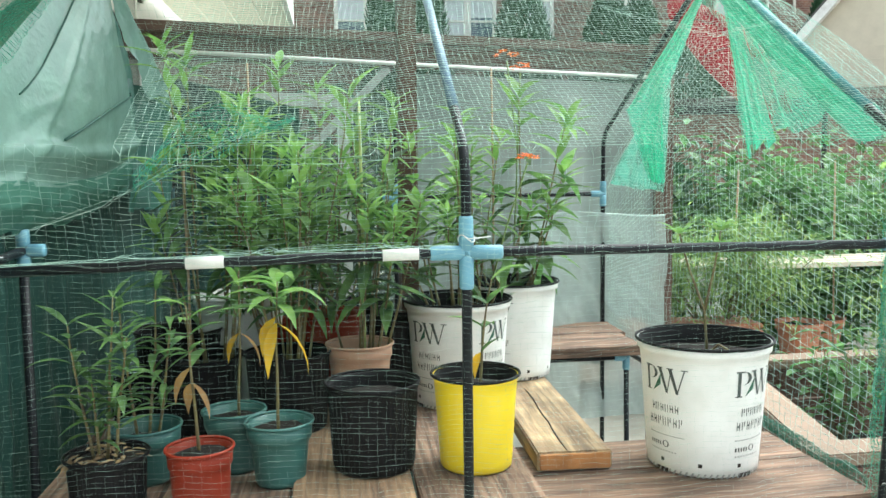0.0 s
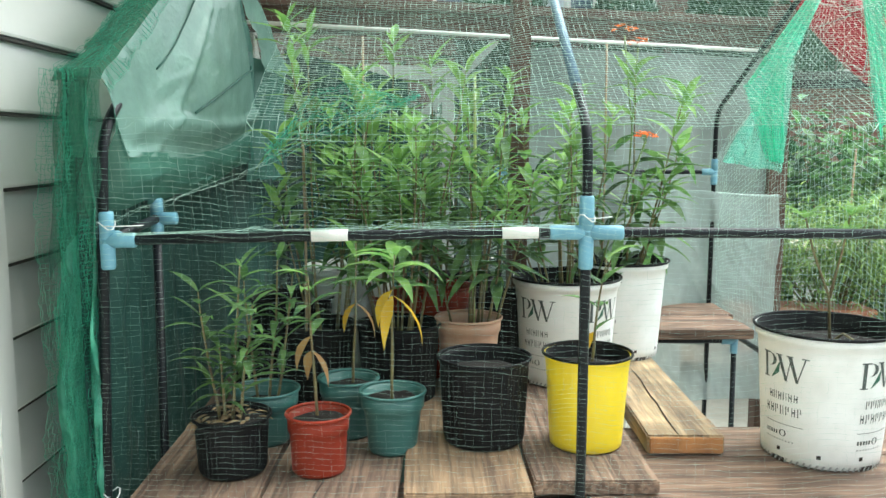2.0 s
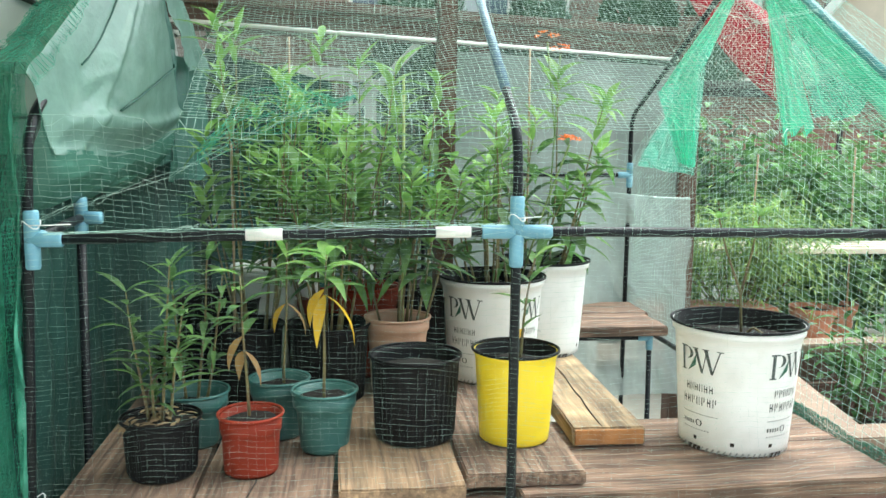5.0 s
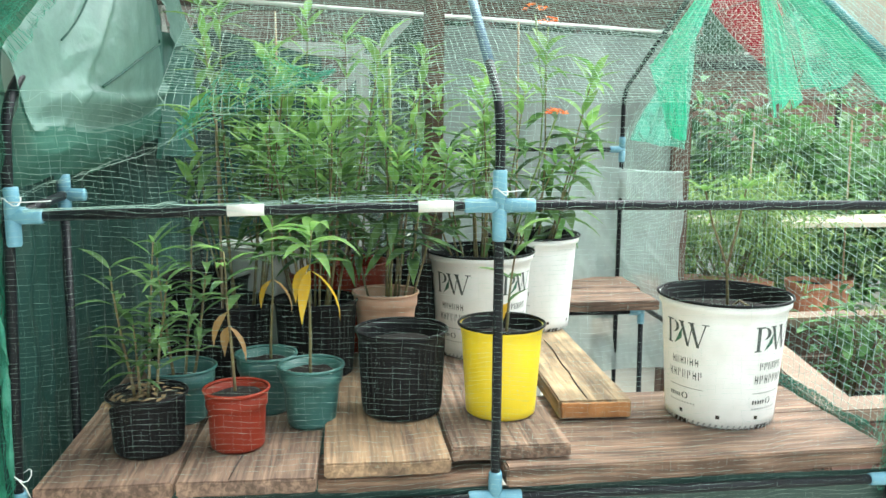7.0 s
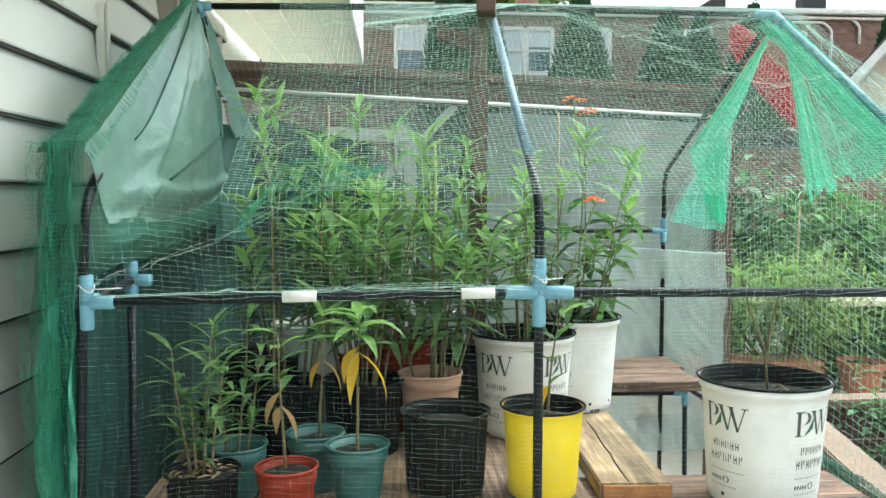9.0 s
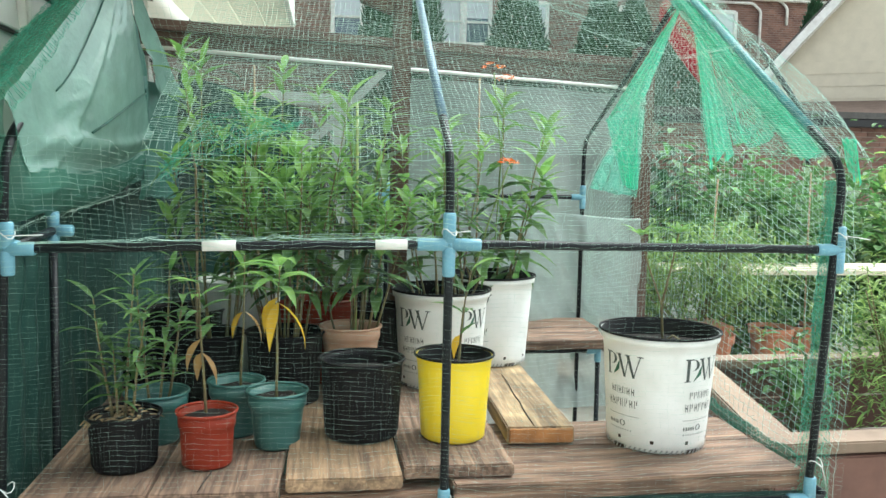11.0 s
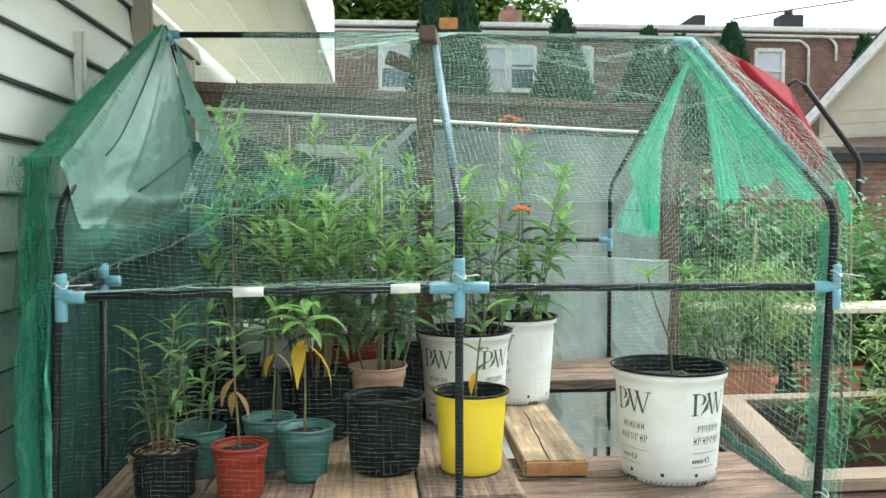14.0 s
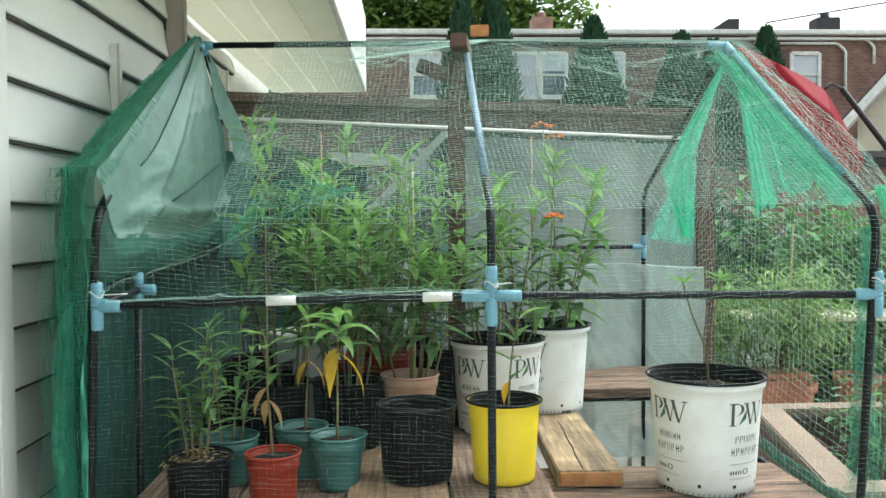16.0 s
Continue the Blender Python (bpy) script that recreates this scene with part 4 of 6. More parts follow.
def seedling(name, label, place, height, leaves, rnd, first=0.55, lean=(0, 0), yellow=0, dry=0, leaf=(0.07, 0.11), width=(0.012, 0.02), bushy=False):
    """A single stem; each leaf is a piece of its own."""
    t = thing(name, label, "plant", place, "seedlings in small pots")
    pts = stem_path(rnd, (0, 0, 0), height, lean)
    part("stem", tubed(pts, [0.003 - 0.0018 * k / (len(pts) - 1) for k in range(len(pts))], 7), STEM, t)
    turn = rnd.uniform(0, 3)
    for k in range(leaves):
        f = first + (1 - first) * (k // 2) / max(1, (leaves - 1) // 2)
        p, d = along(pts, f)
        old = k < yellow + dry
        a = turn + (k % 2) * math.pi + rnd.uniform(-0.4, 0.4)
        turn += 0.8
        V, F = [], []
        if old:
            ahead, droop = Vector((math.cos(a), math.sin(a), -0.5)), 1.0
        else:
            ahead, droop = Vector((math.cos(a), math.sin(a), rnd.uniform(0.3, 1.3))), rnd.uniform(0.3, 1.4)
        leaf_at(V, F, p, ahead, (0, 0, 1), rnd.uniform(*leaf), rnd.uniform(*width), droop)
        mat = YELLOW_LEAF if k < yellow else DRY_LEAF if old else (LEAF_TIP if f > 0.85 and not bushy else LEAF)
        raw("leaf", V, F, mat, t, label="yellowed drooping leaf" if k < yellow else "withered leaf" if old else "")
    return t


seedling("seedling", "milkweed seedling with bright yellow lower leaves", (-0.300, 0.182, 1.02), 0.27, 16, rnd, 0.74, (0.02, 0), yellow=3, leaf=(0.085, 0.12), width=(0.020, 0.028))
seedling("seedling", "thin seedling with withered lower leaves", (-0.421, 0.112, 1.015), 0.25, 11, rnd, 0.5, (-0.03, 0.02), dry=3, leaf=(0.05, 0.08))
seedling("seedling", "thin bare-stemmed seedling with a yellowing leaf", (-0.378, 0.285, 1.02), 0.28, 9, rnd, 0.6, (0.03, 0), yellow=1, dry=1)
seedling("seedling", "short drooping shoot in the yellow pot", (0.05, 0.19, 1.085), 0.20, 7, rnd, 0.35, (0.05, 0), yellow=1, leaf=(0.045, 0.085), width=(0.016, 0.024))
for lean, h in (((0.05, 0.1), 0.26), ((-0.12, 0.0), 0.22), ((0.15, 0.0), 0.2), ((-0.05, -0.12), 0.13)):
    seedling("seedling", "bushy young milkweed in the small black pot", (-0.568 + 0.12 * lean[0], 0.11, 1.022), h, 18, rnd, 0.25, lean, leaf=(0.05, 0.085), width=(0.010, 0.017), bushy=True)
for lean, h in (((0.05, 0.1), 0.30), ((-0.12, 0.05), 0.26), ((0.18, 0.0), 0.25)):
    seedling("seedling", "bushy young milkweed in the shaded teal pot", (-0.535 + 0.1 * lean[0], 0.25, 1.0), h, 18, rnd, 0.25, lean, leaf=(0.05, 0.085), width=(0.010, 0.017), bushy=True)
litter = thing("leaf_litter", "dry straw-coloured leaf litter on the soil", "leaf litter", (-0.568, 0.11, 1.024), kind="stuff")
V, F = [], []
for k in range(46):
    a, r = rnd.uniform(0, 6.28), 0.052 * math.sqrt(rnd.random())
    leaf_at(V, F, (r * math.cos(a), r * math.sin(a), rnd.uniform(0.004, 0.014)), (math.cos(3 * a), math.sin(3 * a), rnd.uniform(-0.1, 0.3)), (0, 0, 1), rnd.uniform(0.012, 0.034), 0.008, 0.5, stations=3)
raw("flakes", V, F, STRAW, litter, kind="stuff")
big = thing("sapling", "forked bare-stemmed sapling in the large white pot", "plant", (0.474, 0.213, 1.12))
for pts in ([(0.008, 0, 0), (0.001, 0, 0.092), (-0.031, 0, 0.171), (-0.050, 0, 0.237)], [(0.002, 0, 0.09), (0.010, 0, 0.13), (0.019, 0, 0.17), (0.036, 0.01, 0.24)], [(0, 0, 0.0), (0.02, -0.02, 0.03), (0.04, -0.05, 0.015)]):
    part("stem", tubed(pts, [0.0028, 0.0024, 0.002, 0.0016][:len(pts)], 7), STEM, big)
for c, n in (((-0.05, 0.0, 0.232), 10), ((0.036, 0.01, 0.235), 14), ((0.026, 0.005, 0.20), 10)):
    for k in range(n):
        a = k * 2.4
        V, F = [], []
        leaf_at(V, F, c, (math.cos(a), math.sin(a), rnd.uniform(0.4, 1.8)), (0, 0, 1), rnd.uniform(0.03, 0.06), 0.011, rnd.uniform(0.2, 1.0))
        raw("leaf", V, F, LEAF_TIP, big)
c = thing("plant_stake", "pale yellow-green cane standing among the leaves", "stake", (-0.142, 0.50, 1.09), "bamboo stakes")
part("cane", tubed([(0, 0, 0), (0.002, 0.002, 0.27), (0.0, 0.0, 0.535)], [0.0035, 0.0034, 0.0028], 8), CANE_GREEN, c)
for x, y, z, h in ((-0.40, 0.86, 1.12, 0.62), (0.19, 0.80, 1.12, 0.60), (-0.49, 0.46, 1.04, 0.44)):
    c = thing("plant_stake", "thin bamboo stake beside the stems", "stake", (x, y, z), "bamboo stakes")
    part("cane", tubed([(0, 0, 0), (0.002, 0, h / 2), (0, 0.004, h)], 0.0027, 7), CANE, c)

# ---- netting and covers ----
net = thing("garden_net", "pale green garden netting draped over the frame", "netting")
ROOF_LEN = math.hypot(RIDGE_Y, RIDGE_Z - BEND_Z)
WALL_LEN = BEND_Z - 0.80


def net_front(u, v):
    x = WX0 - 0.03 + u * (WX1 - WX0 + 0.06)
    s = v * (ROOF_LEN + WALL_LEN)
    bay = abs(math.sin(math.pi * (x - WX0) / 0.717))
    wob = 0.008 * noise3(x * 3, s * 4, 3.0) + 0.003 * noise3(x * 9, s * 10, 5.0)
    dx = 0.020 * noise3(x * 2.5, s * 3, 11.0) + 0.004 * noise3(x * 9, s * 9, 15.0)
    ds = 0.022 * noise3(x * 2.5, s * 3, 21.0) + 0.006 * noise3(x * 8, s * 9, 25.0) + 0.004 * noise3(x * 20, s * 3, 27.0)
    s = s + ds
    if s < ROOF_LEN:
        f = s / ROOF_LEN
        sag = 0.03 * bay * math.sin(math.pi * f)
        y, z = RIDGE_Y * (1 - f) - 0.010, RIDGE_Z + 0.012 - (RIDGE_Z - BEND_Z) * f - sag
    else:
        d = s - ROOF_LEN
        y, z = -0.014 - 0.006 * bay, BEND_Z - d
    return (x + dx, y + wob, z + wob)


SHARE = ROOF_LEN / (ROOF_LEN + WALL_LEN)
threads("roof_net", lambda u, v: net_front(0.165 + 0.835 * u, v * SHARE), 112, 98, NET, net, 0.00033, uneven=0.6, upright=0.7, jitter=0.0005)
UPPER = 0.22 * (1 - SHARE)
threads("front_net", lambda u, v: net_front(u, SHARE + v * UPPER), 112, 19, NET, net, 0.00016, uneven=0.9, upright=0.6, jitter=0.0006)
threads("front_net", lambda u, v: net_front(u, SHARE + UPPER + v * (1 - SHARE - UPPER)), 112, 68, NET_FRONT, net, 0.00010, uneven=1.0, upright=0.5, jitter=0.0006)


def net_back(u, v):
    x = WX0 - 0.02 + u * (WX1 - WX0 + 0.04)
    f = v
    return (x + 0.01 * noise3(x * 3, f * 3, 31), RIDGE_Y + (DEPTH - RIDGE_Y) * min(1, f / 0.62) + 0.012 + 0.006 * noise3(x * 4, f * 4, 33), RIDGE_Z + 0.01 - (RIDGE_Z - 1.52) * min(1, f / 0.62) - max(0, f - 0.62) * 1.1 - 0.02 * math.sin(math.pi * min(1, f / 0.62)))


threads("back_net", lambda u, v: net_back(u, v * 0.62), 84, 41, NET, net, 0.00020, uneven=0.4, jitter=0.0005)


def net_side(u, v):
    """Over the right gable: u from front to back, v from the ridge down."""
    y = -0.02 + u * (DEPTH + 0.04)
    edge = BEND_Z + (RIDGE_Z - BEND_Z) * (1 - abs(y - RIDGE_Y) / (RIDGE_Y + 0.06))
    z = edge + 0.01 - v * (edge - 0.85)
    return (WX1 + 0.016 + 0.02 * noise3(y * 3, z * 3, 41) + 0.01 * noise3(y * 8, z * 8, 43), y + 0.01 * noise3(y * 5, z * 5, 45), z)


threads("side_net", net_side, 72, 52, NET, net, 0.00034, uneven=0.5, jitter=0.0008)


def fold(name, tops, foots, waves, depth, nu, nv, mat=NET_GREEN, seed=0.0, radius=0.0008):
    """Bunched netting from a short upper line to a longer lower one, in pleats."""
    a, b, c, d = (Vector(p) for p in (*tops, *foots))

    def f(u, v):
        p = a.lerp(b, u).lerp(c.lerp(d, u), v)
        amp = depth * (0.4 + 0.9 * v)
        return tuple(p + Vector((0.5 * amp * math.sin(waves * u * 6.28 + seed + 2 * noise3(u * 3, v * 2, seed)), amp * math.cos(waves * u * 6.28 + seed), 0.02 * min(1, depth * 50) * noise3(u * 5, v * 5, seed + 3) + 0.10 * min(1, depth * 50) * v * v * noise3(u * 2.2, 0.5, seed + 8))))
    return threads(name, f, nu, nv, mat, net, radius, label="bright green bunched netting")


def bunch(x, tops, foots, mat, haze, nu, nv, seed, radius=0.0004, depth=0.006, waves=3, foot_wave=0.012):
    """Layered netting in the plane of the gable at x, between an upper and a lower line of (y, z): threads with a hazy layer behind."""
    (a, b), (c, d) = [[Vector((x, *p)) for p in line] for line in (tops, foots)]

    def f(u, v):
        p = a.lerp(b, u).lerp(c.lerp(d, u), v)
        w = depth * (0.3 + v) * math.sin(waves * u * 6.28 + seed + 2 * noise3(u * 3, v * 2, seed))
        return tuple(p + Vector((w, 0.010 * v * noise3(u * 3, v * 5, seed + 4), foot_wave * v * v * noise3(u * 5, 0.5, seed + 8) + 0.004 * noise3(u * 5, v * 5, seed))))
    threads("net_fold", f, nu, nv, mat, net, radius, label="bright green bunched netting", jitter=0.0006, uneven=0.5)
    surface("net_layer", lambda u, v: tuple(Vector(f(u, v)) + Vector((0.004, 0, 0))), 24, 40, haze, net, label="hazy layered netting")


GX = 0.712
bunch(GX, ((0.70, 1.945), (0.735, 1.925)), ((1.31, 1.655), (1.005, 1.69)), NET_GREEN, NET_HAZE, 26, 90, 1.0)
bunch(GX, ((1.31, 1.655), (1.005, 1.69)), ((1.10, 1.44), (1.01, 1.425)), NET_GREEN, NET_HAZE, 26, 44, 4.0)
bunch(GX - 0.004, ((0.685, 1.945), (0.655, 1.93)), ((0.525, 1.505), (0.41, 1.535)), NET_GREEN, NET_HAZE, 22, 80, 7.0, foot_wave=0.03)
bunch(GX + 0.002, ((0.655, 1.93), (0.63, 1.915)), ((0.41, 1.535), (0.10, 1.572)), NET_GREEN, NET_HAZE_THIN, 44, 80, 12.0, 0.0003, foot_wave=0.03)
bunch(GX + 0.004, ((1.08, 1.70), (0.98, 1.70)), ((1.50, 1.42), (1.03, 1.40)), NET, NET_HAZE_THIN, 34, 30, 15.0, 0.0003)


def wrapped(inside, seed, wide=1.0):
    """Netting swathed along the front rafter, from over its front to inside the gable."""
    def f(u, v):
        p = Vector((RIDGE_X1, RIDGE_Y - 0.01, RIDGE_Z - 0.01)).lerp(Vector((WX1 - 0.002, 0.03, BEND_Z + 0.02)), v)
        reach = 0.004 + (0.012 + wide * (0.045 + 0.05 * v + 0.02 * noise3(v * 4, 0.4, seed))) * u
        return tuple(p + Vector((inside + 0.006 * math.sin(u * 7 + seed + 4 * v) + 0.004 * noise3(u * 4, v * 9, seed), reach + 0.006 * noise3(u * 3, v * 12, seed + 2), -0.012 * u + 0.004 * (1 - u) + 0.006 * noise3(u * 3, v * 14, seed + 4))))
    return f


surface("rafter_wrap", wrapped(0.012, 141), 14, 80, NET_HAZE_THIN, net, label="mint netting swathed along the rafter")
surface("rafter_wrap", wrapped(-0.022, 147, 0.6), 14, 80, NET_HAZE, net, label="mint netting swathed along the rafter")
threads("wrap_net", wrapped(0.016, 143), 9, 90, NET, net, 0.0003, label="mint netting swathed along the rafter", jitter=0.001, uneven=0.5)
threads("wrap_net", wrapped(-0.026, 149, 1.5), 12, 90, NET_GREEN, net, 0.0003, label="mint netting swathed along the rafter", jitter=0.001, uneven=0.5)


def outer_net(u, v):
    """The loose edge of the roof net, bellying out past the front rafter."""
    p = Vector((RIDGE_X1, RIDGE_Y - 0.02, RIDGE_Z)).lerp(Vector((WX1 + 0.006, 0.0, BEND_Z + 0.03)), v)
    out = u * (0.006 + 0.052 * max(0.0, math.sin(math.pi * min(1.0, max(0.0, 1.25 * v - 0.30)))) + 0.016 * v)
    return tuple(p + Vector((out, -0.01 - 0.02 * u, 0.012 + 0.004 * noise3(u * 4, v * 9, 71) - 0.05 * u * u * v)))


threads("loose_edge_net", outer_net, 7, 84, NET, net, 0.00021, uneven=0.5, jitter=0.0012)


def post_net(seed, x0, x1):
    def f(u, v):
        z = 1.47 - 0.62 * v
        x = WX1 - 0.055 * (1.45 - z) + x0 + (x1 - x0) * u * (0.45 + 0.75 * v)
        return (x + 0.012 * noise3(u * 3, v * 8, seed), 0.012 + 0.05 * u + 0.014 * math.sin(u * 8 + seed + 4 * v) + 0.01 * noise3(u * 6, v * 18, seed), z)
    return f


threads("post_net", post_net(75, -0.012, 0.062), 22, 140, NET_MID, net, 0.00040, label="green netting bunched along the post", jitter=0.0015)
threads("post_net", post_net(79, -0.02, 0.05), 12, 100, NET_MID, net, 0.00036, label="green netting bunched along the post", jitter=0.0015)


def hem(u, v):
    """The net's rolled hem beside the shelf's end."""
    a = 6.28 * u + 3 * v
    r = 0.011 + 0.005 * noise3(v * 9, u, 83)
    return (0.742 + 0.022 * v + r * math.cos(a), 0.13 + 0.50 * v, 0.898 + 0.012 * noise3(v * 5, 0.2, 85) + r * math.sin(a))


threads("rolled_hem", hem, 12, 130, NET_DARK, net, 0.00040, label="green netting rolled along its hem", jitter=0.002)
fold("net_fold", ((0.02, RIDGE_Y - 0.02, RIDGE_Z + 0.012), (0.02, RIDGE_Y + 0.03, RIDGE_Z + 0.014)), ((RIDGE_X1, RIDGE_Y - 0.03, RIDGE_Z + 0.012), (RIDGE_X1, RIDGE_Y + 0.03, RIDGE_Z + 0.016)), 1, 0.002, 10, 100, NET, seed=2.0, radius=0.0005)
fold("net_fold", ((0.05, RIDGE_Y - 0.03, RIDGE_Z + 0.006), (0.06, RIDGE_Y - 0.02, RIDGE_Z + 0.01)), ((-0.30, RIDGE_Y - 0.05, RIDGE_Z - 0.06), (-0.30, RIDGE_Y - 0.0, RIDGE_Z + 0.004)), 1, 0.003, 20, 60, NET, seed=3.0, radius=0.0004)
fold("net_fold", ((WX1 + 0.008, -0.02, 1.545), (WX1 + 0.012, 0.03, 1.55)), ((WX1 + 0.014, -0.035, 1.455), (WX1 + 0.02, 0.01, 1.49)), 2, 0.004, 24, 30, seed=12.0, radius=0.0005)

def strand(points, wide, mat, seed, count=5, radius=0.0006):
    """Netting gathered into a rope-like line: a few threads that wander round one path."""
    path = bent(points, 0.03, 4)
    verts, faces = [], []
    for k in range(count):
        line = []
        for i in range(61):
            p, d = along(path, i / 60)
            line.append(p + wide * Vector((noise3(i * 0.09, k * 3.1, seed), noise3(i * 0.09, k * 3.1, seed + 5), noise3(i * 0.11, k * 3.1, seed + 9))))
        bm = tubed(line, radius, 4, caps=False)
        start = len(verts)
        bm.verts.index_update()
        verts += [v.co.copy() for v in bm.verts]
        faces += [[start + v.index for v in f.verts] for f in bm.faces]
        bm.free()
    return raw("gathered_strand", verts, faces, mat, net, label="netting gathered into a pale green line", kind="stuff")


strand([(0.03, 0.69, 1.962), (0.164, 0.675, 1.942), (0.242, 0.607, 1.898), (0.297, 0.554, 1.864), (0.40, 0.49, 1.82)], 0.020, NET, 3.0, 6, 0.00035)
strand([(0.10, 0.69, 1.965), (0.28, 0.62, 1.905), (0.40, 0.55, 1.866), (0.56, 0.62, 1.91), (0.66, 0.68, 1.95)], 0.03, NET, 7.0, 5, 0.0003)
strand([(0.354, 0.465, 1.806), (0.409, 0.413, 1.772), (0.473, 0.401, 1.764), (0.55, 0.345, 1.728), (0.70, 0.40, 1.76)], 0.014, NET, 11.0, 4, 0.0003)
strand([(0.0, 0.70, 1.968), (-0.075, 0.645, 1.925), (-0.162, 0.61, 1.900), (-0.232, 0.578, 1.880), (-0.42, 0.60, 1.90)], 0.024, NET, 15.0, 6, 0.0003)
strand([(-0.70, -0.012, 1.365), (-0.627, -0.014, 1.394), (-0.489, -0.016, 1.444), (-0.38, -0.014, 1.504), (-0.30, -0.008, 1.53)], 0.012, NET, 11.0, 3, 0.00022)
strand([(-0.69, -0.020, 1.348), (-0.50, -0.022, 1.356), (-0.30, -0.022, 1.361), (-0.10, -0.022, 1.362), (-0.02, -0.020, 1.36)], 0.010, NET, 23.0, 6, 0.0003)
threads("gathered_cloud", lambda u, v: (-0.47 + 0.22 * u + 0.02 * noise3(u * 3, v * 3, 131), -0.012 + 0.03 * noise3(u * 4, v * 4, 133), 1.45 + 0.10 * u + 0.07 * v * math.sin(math.pi * min(1.0, u + 0.1)) + 0.012 * noise3(u * 6, v * 6, 135)), 34, 16, NET_MID, net, 0.00026, label="gathered green netting over the plants", jitter=0.0015)

# the green cover over the left gable
cover = thing("greenhouse_cover", "translucent green woven plastic cover bunched over the gable", "greenhouse cover")


APEX = Vector((RIDGE_X0 - 0.006, RIDGE_Y - 0.02, RIDGE_Z + 0.018))


def gathered(left, right, sink, bulge, seed, crease=1.0):
    """A sheet hung from the apex and spread between two lower lines."""
    left, right = Vector(left), Vector(right)

    def f(u, v):
        p = APEX.lerp(left.lerp(right, u), v)
        wide = math.sin(math.pi * u)
        c = 0.018 * noise3(u * 3 + seed, v * 3, seed) + 0.005 * noise3(u * 8, v * 7, seed + 3) + 0.010 * math.exp(-((u - 0.20 - 0.75 * (1 - v)) / 0.035) ** 2) * v - 0.012 * math.exp(-((u - 0.12 - 0.55 * v) / 0.025) ** 2) * v + 0.012 * v * math.exp(-((v - 0.72 - 0.18 * u) / 0.03) ** 2) + 0.003 * noise3(u * 22, v * 18, seed + 9) + 0.016 * v * (0.25 - abs(noise3(u * 4 + 2 * v, v * 6, seed + 15))) + 0.005 * (0.2 - abs(noise3(u * 9 - 3 * v, v * 11, seed + 17))) + 0.012 * v * v * math.sin(u * 19 + 4 * v + seed)
        return tuple(p + Vector((bulge * math.sin(math.pi * v * 0.9) * (0.15 + 0.85 * wide) + c * crease, 0.4 * c * crease, sink * math.sin(math.pi * v) * wide + 0.5 * c * crease)))
    return f


CORNER, OVER = Vector((-0.772, -0.01, 1.575)), Vector((WX0 - 0.004, -0.012, 1.575))


def panel(u, v):
    """One sheet from the apex: its outer third falls outside the front tube, the rest sags inside the gable."""
    s = max(0.0, (u - 0.3) / 0.7)
    if u < 0.3:
        low = CORNER.lerp(OVER, u / 0.3)
    else:
        dip = min(1.0, s / 0.07)
        low = Vector((WX0 + 0.006 + 0.012 * dip + 0.03 * s, -0.008 + 0.888 * s, 1.575 - 0.113 * dip * dip * (3 - 2 * dip) - 0.008 * math.sin(math.pi * s) + 0.058 * s ** 3))
    p = APEX.lerp(low, v)
    wide = math.sin(math.pi * s)
    c = 0.005 * noise3(u * 3, v * 3, 51) + 0.002 * noise3(u * 9, v * 7, 54) + 0.0012 * noise3(u * 22, v * 18, 60)
    rough = max(0.0, min(1.0, (v - 0.70) / 0.2)) * max(0.0, 1.0 - 1.7 * s)
    c += 0.016 * rough * (0.2 - abs(noise3(u * 11 - 3 * v, v * 12, 68))) + 0.034 * rough * (0.25 - abs(noise3(u * 6 + 2 * v, v * 8, 66)))
    c += 0.007 * v * math.exp(-((u - 0.42 - 0.1 * (1 - v)) / 0.02) ** 2)
    c += 0.014 * v * math.exp(-((v - 0.90 - 0.04 * u) / 0.03) ** 2) - 0.012 * math.exp(-((v - 0.98) / 0.04) ** 2)
    c *= 0.25 + 0.75 * min(1.0, abs(u - 0.30) / 0.12)
    out = -0.012 * math.sin(math.pi * v) * math.sin(math.pi * min(1.0, u / 0.3)) - 0.012 * math.sin(math.pi * v) * max(0.0, 1 - u / 0.3)
    return tuple(p + Vector((0.035 * math.sin(math.pi * v * 0.9) * wide + out + c, 0.4 * c + 0.04 * math.sin(math.pi * v) * s * s, 0.03 * math.sin(math.pi * v) * wide + 0.5 * c)))


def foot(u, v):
    """The loose end of the sheet, turned in below its lower edge in folds coloured dark for shade."""
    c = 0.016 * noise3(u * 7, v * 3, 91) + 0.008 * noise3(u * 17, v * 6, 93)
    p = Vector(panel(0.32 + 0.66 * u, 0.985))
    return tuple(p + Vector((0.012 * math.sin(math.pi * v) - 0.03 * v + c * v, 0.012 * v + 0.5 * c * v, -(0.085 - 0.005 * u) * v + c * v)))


def panel_at(y, z):
    """The place on the sheet at a given depth and height."""
    share = 0.5
    for k in range(4):
        v = (APEX.z - z) / (APEX.z - (1.457 + 0.058 * share ** 3))
        share = min(1.0, max(0.08, (APEX.y + (y - APEX.y) / v + 0.008) / 0.888))
    return Vector(panel(0.3 + 0.7 * share, v))


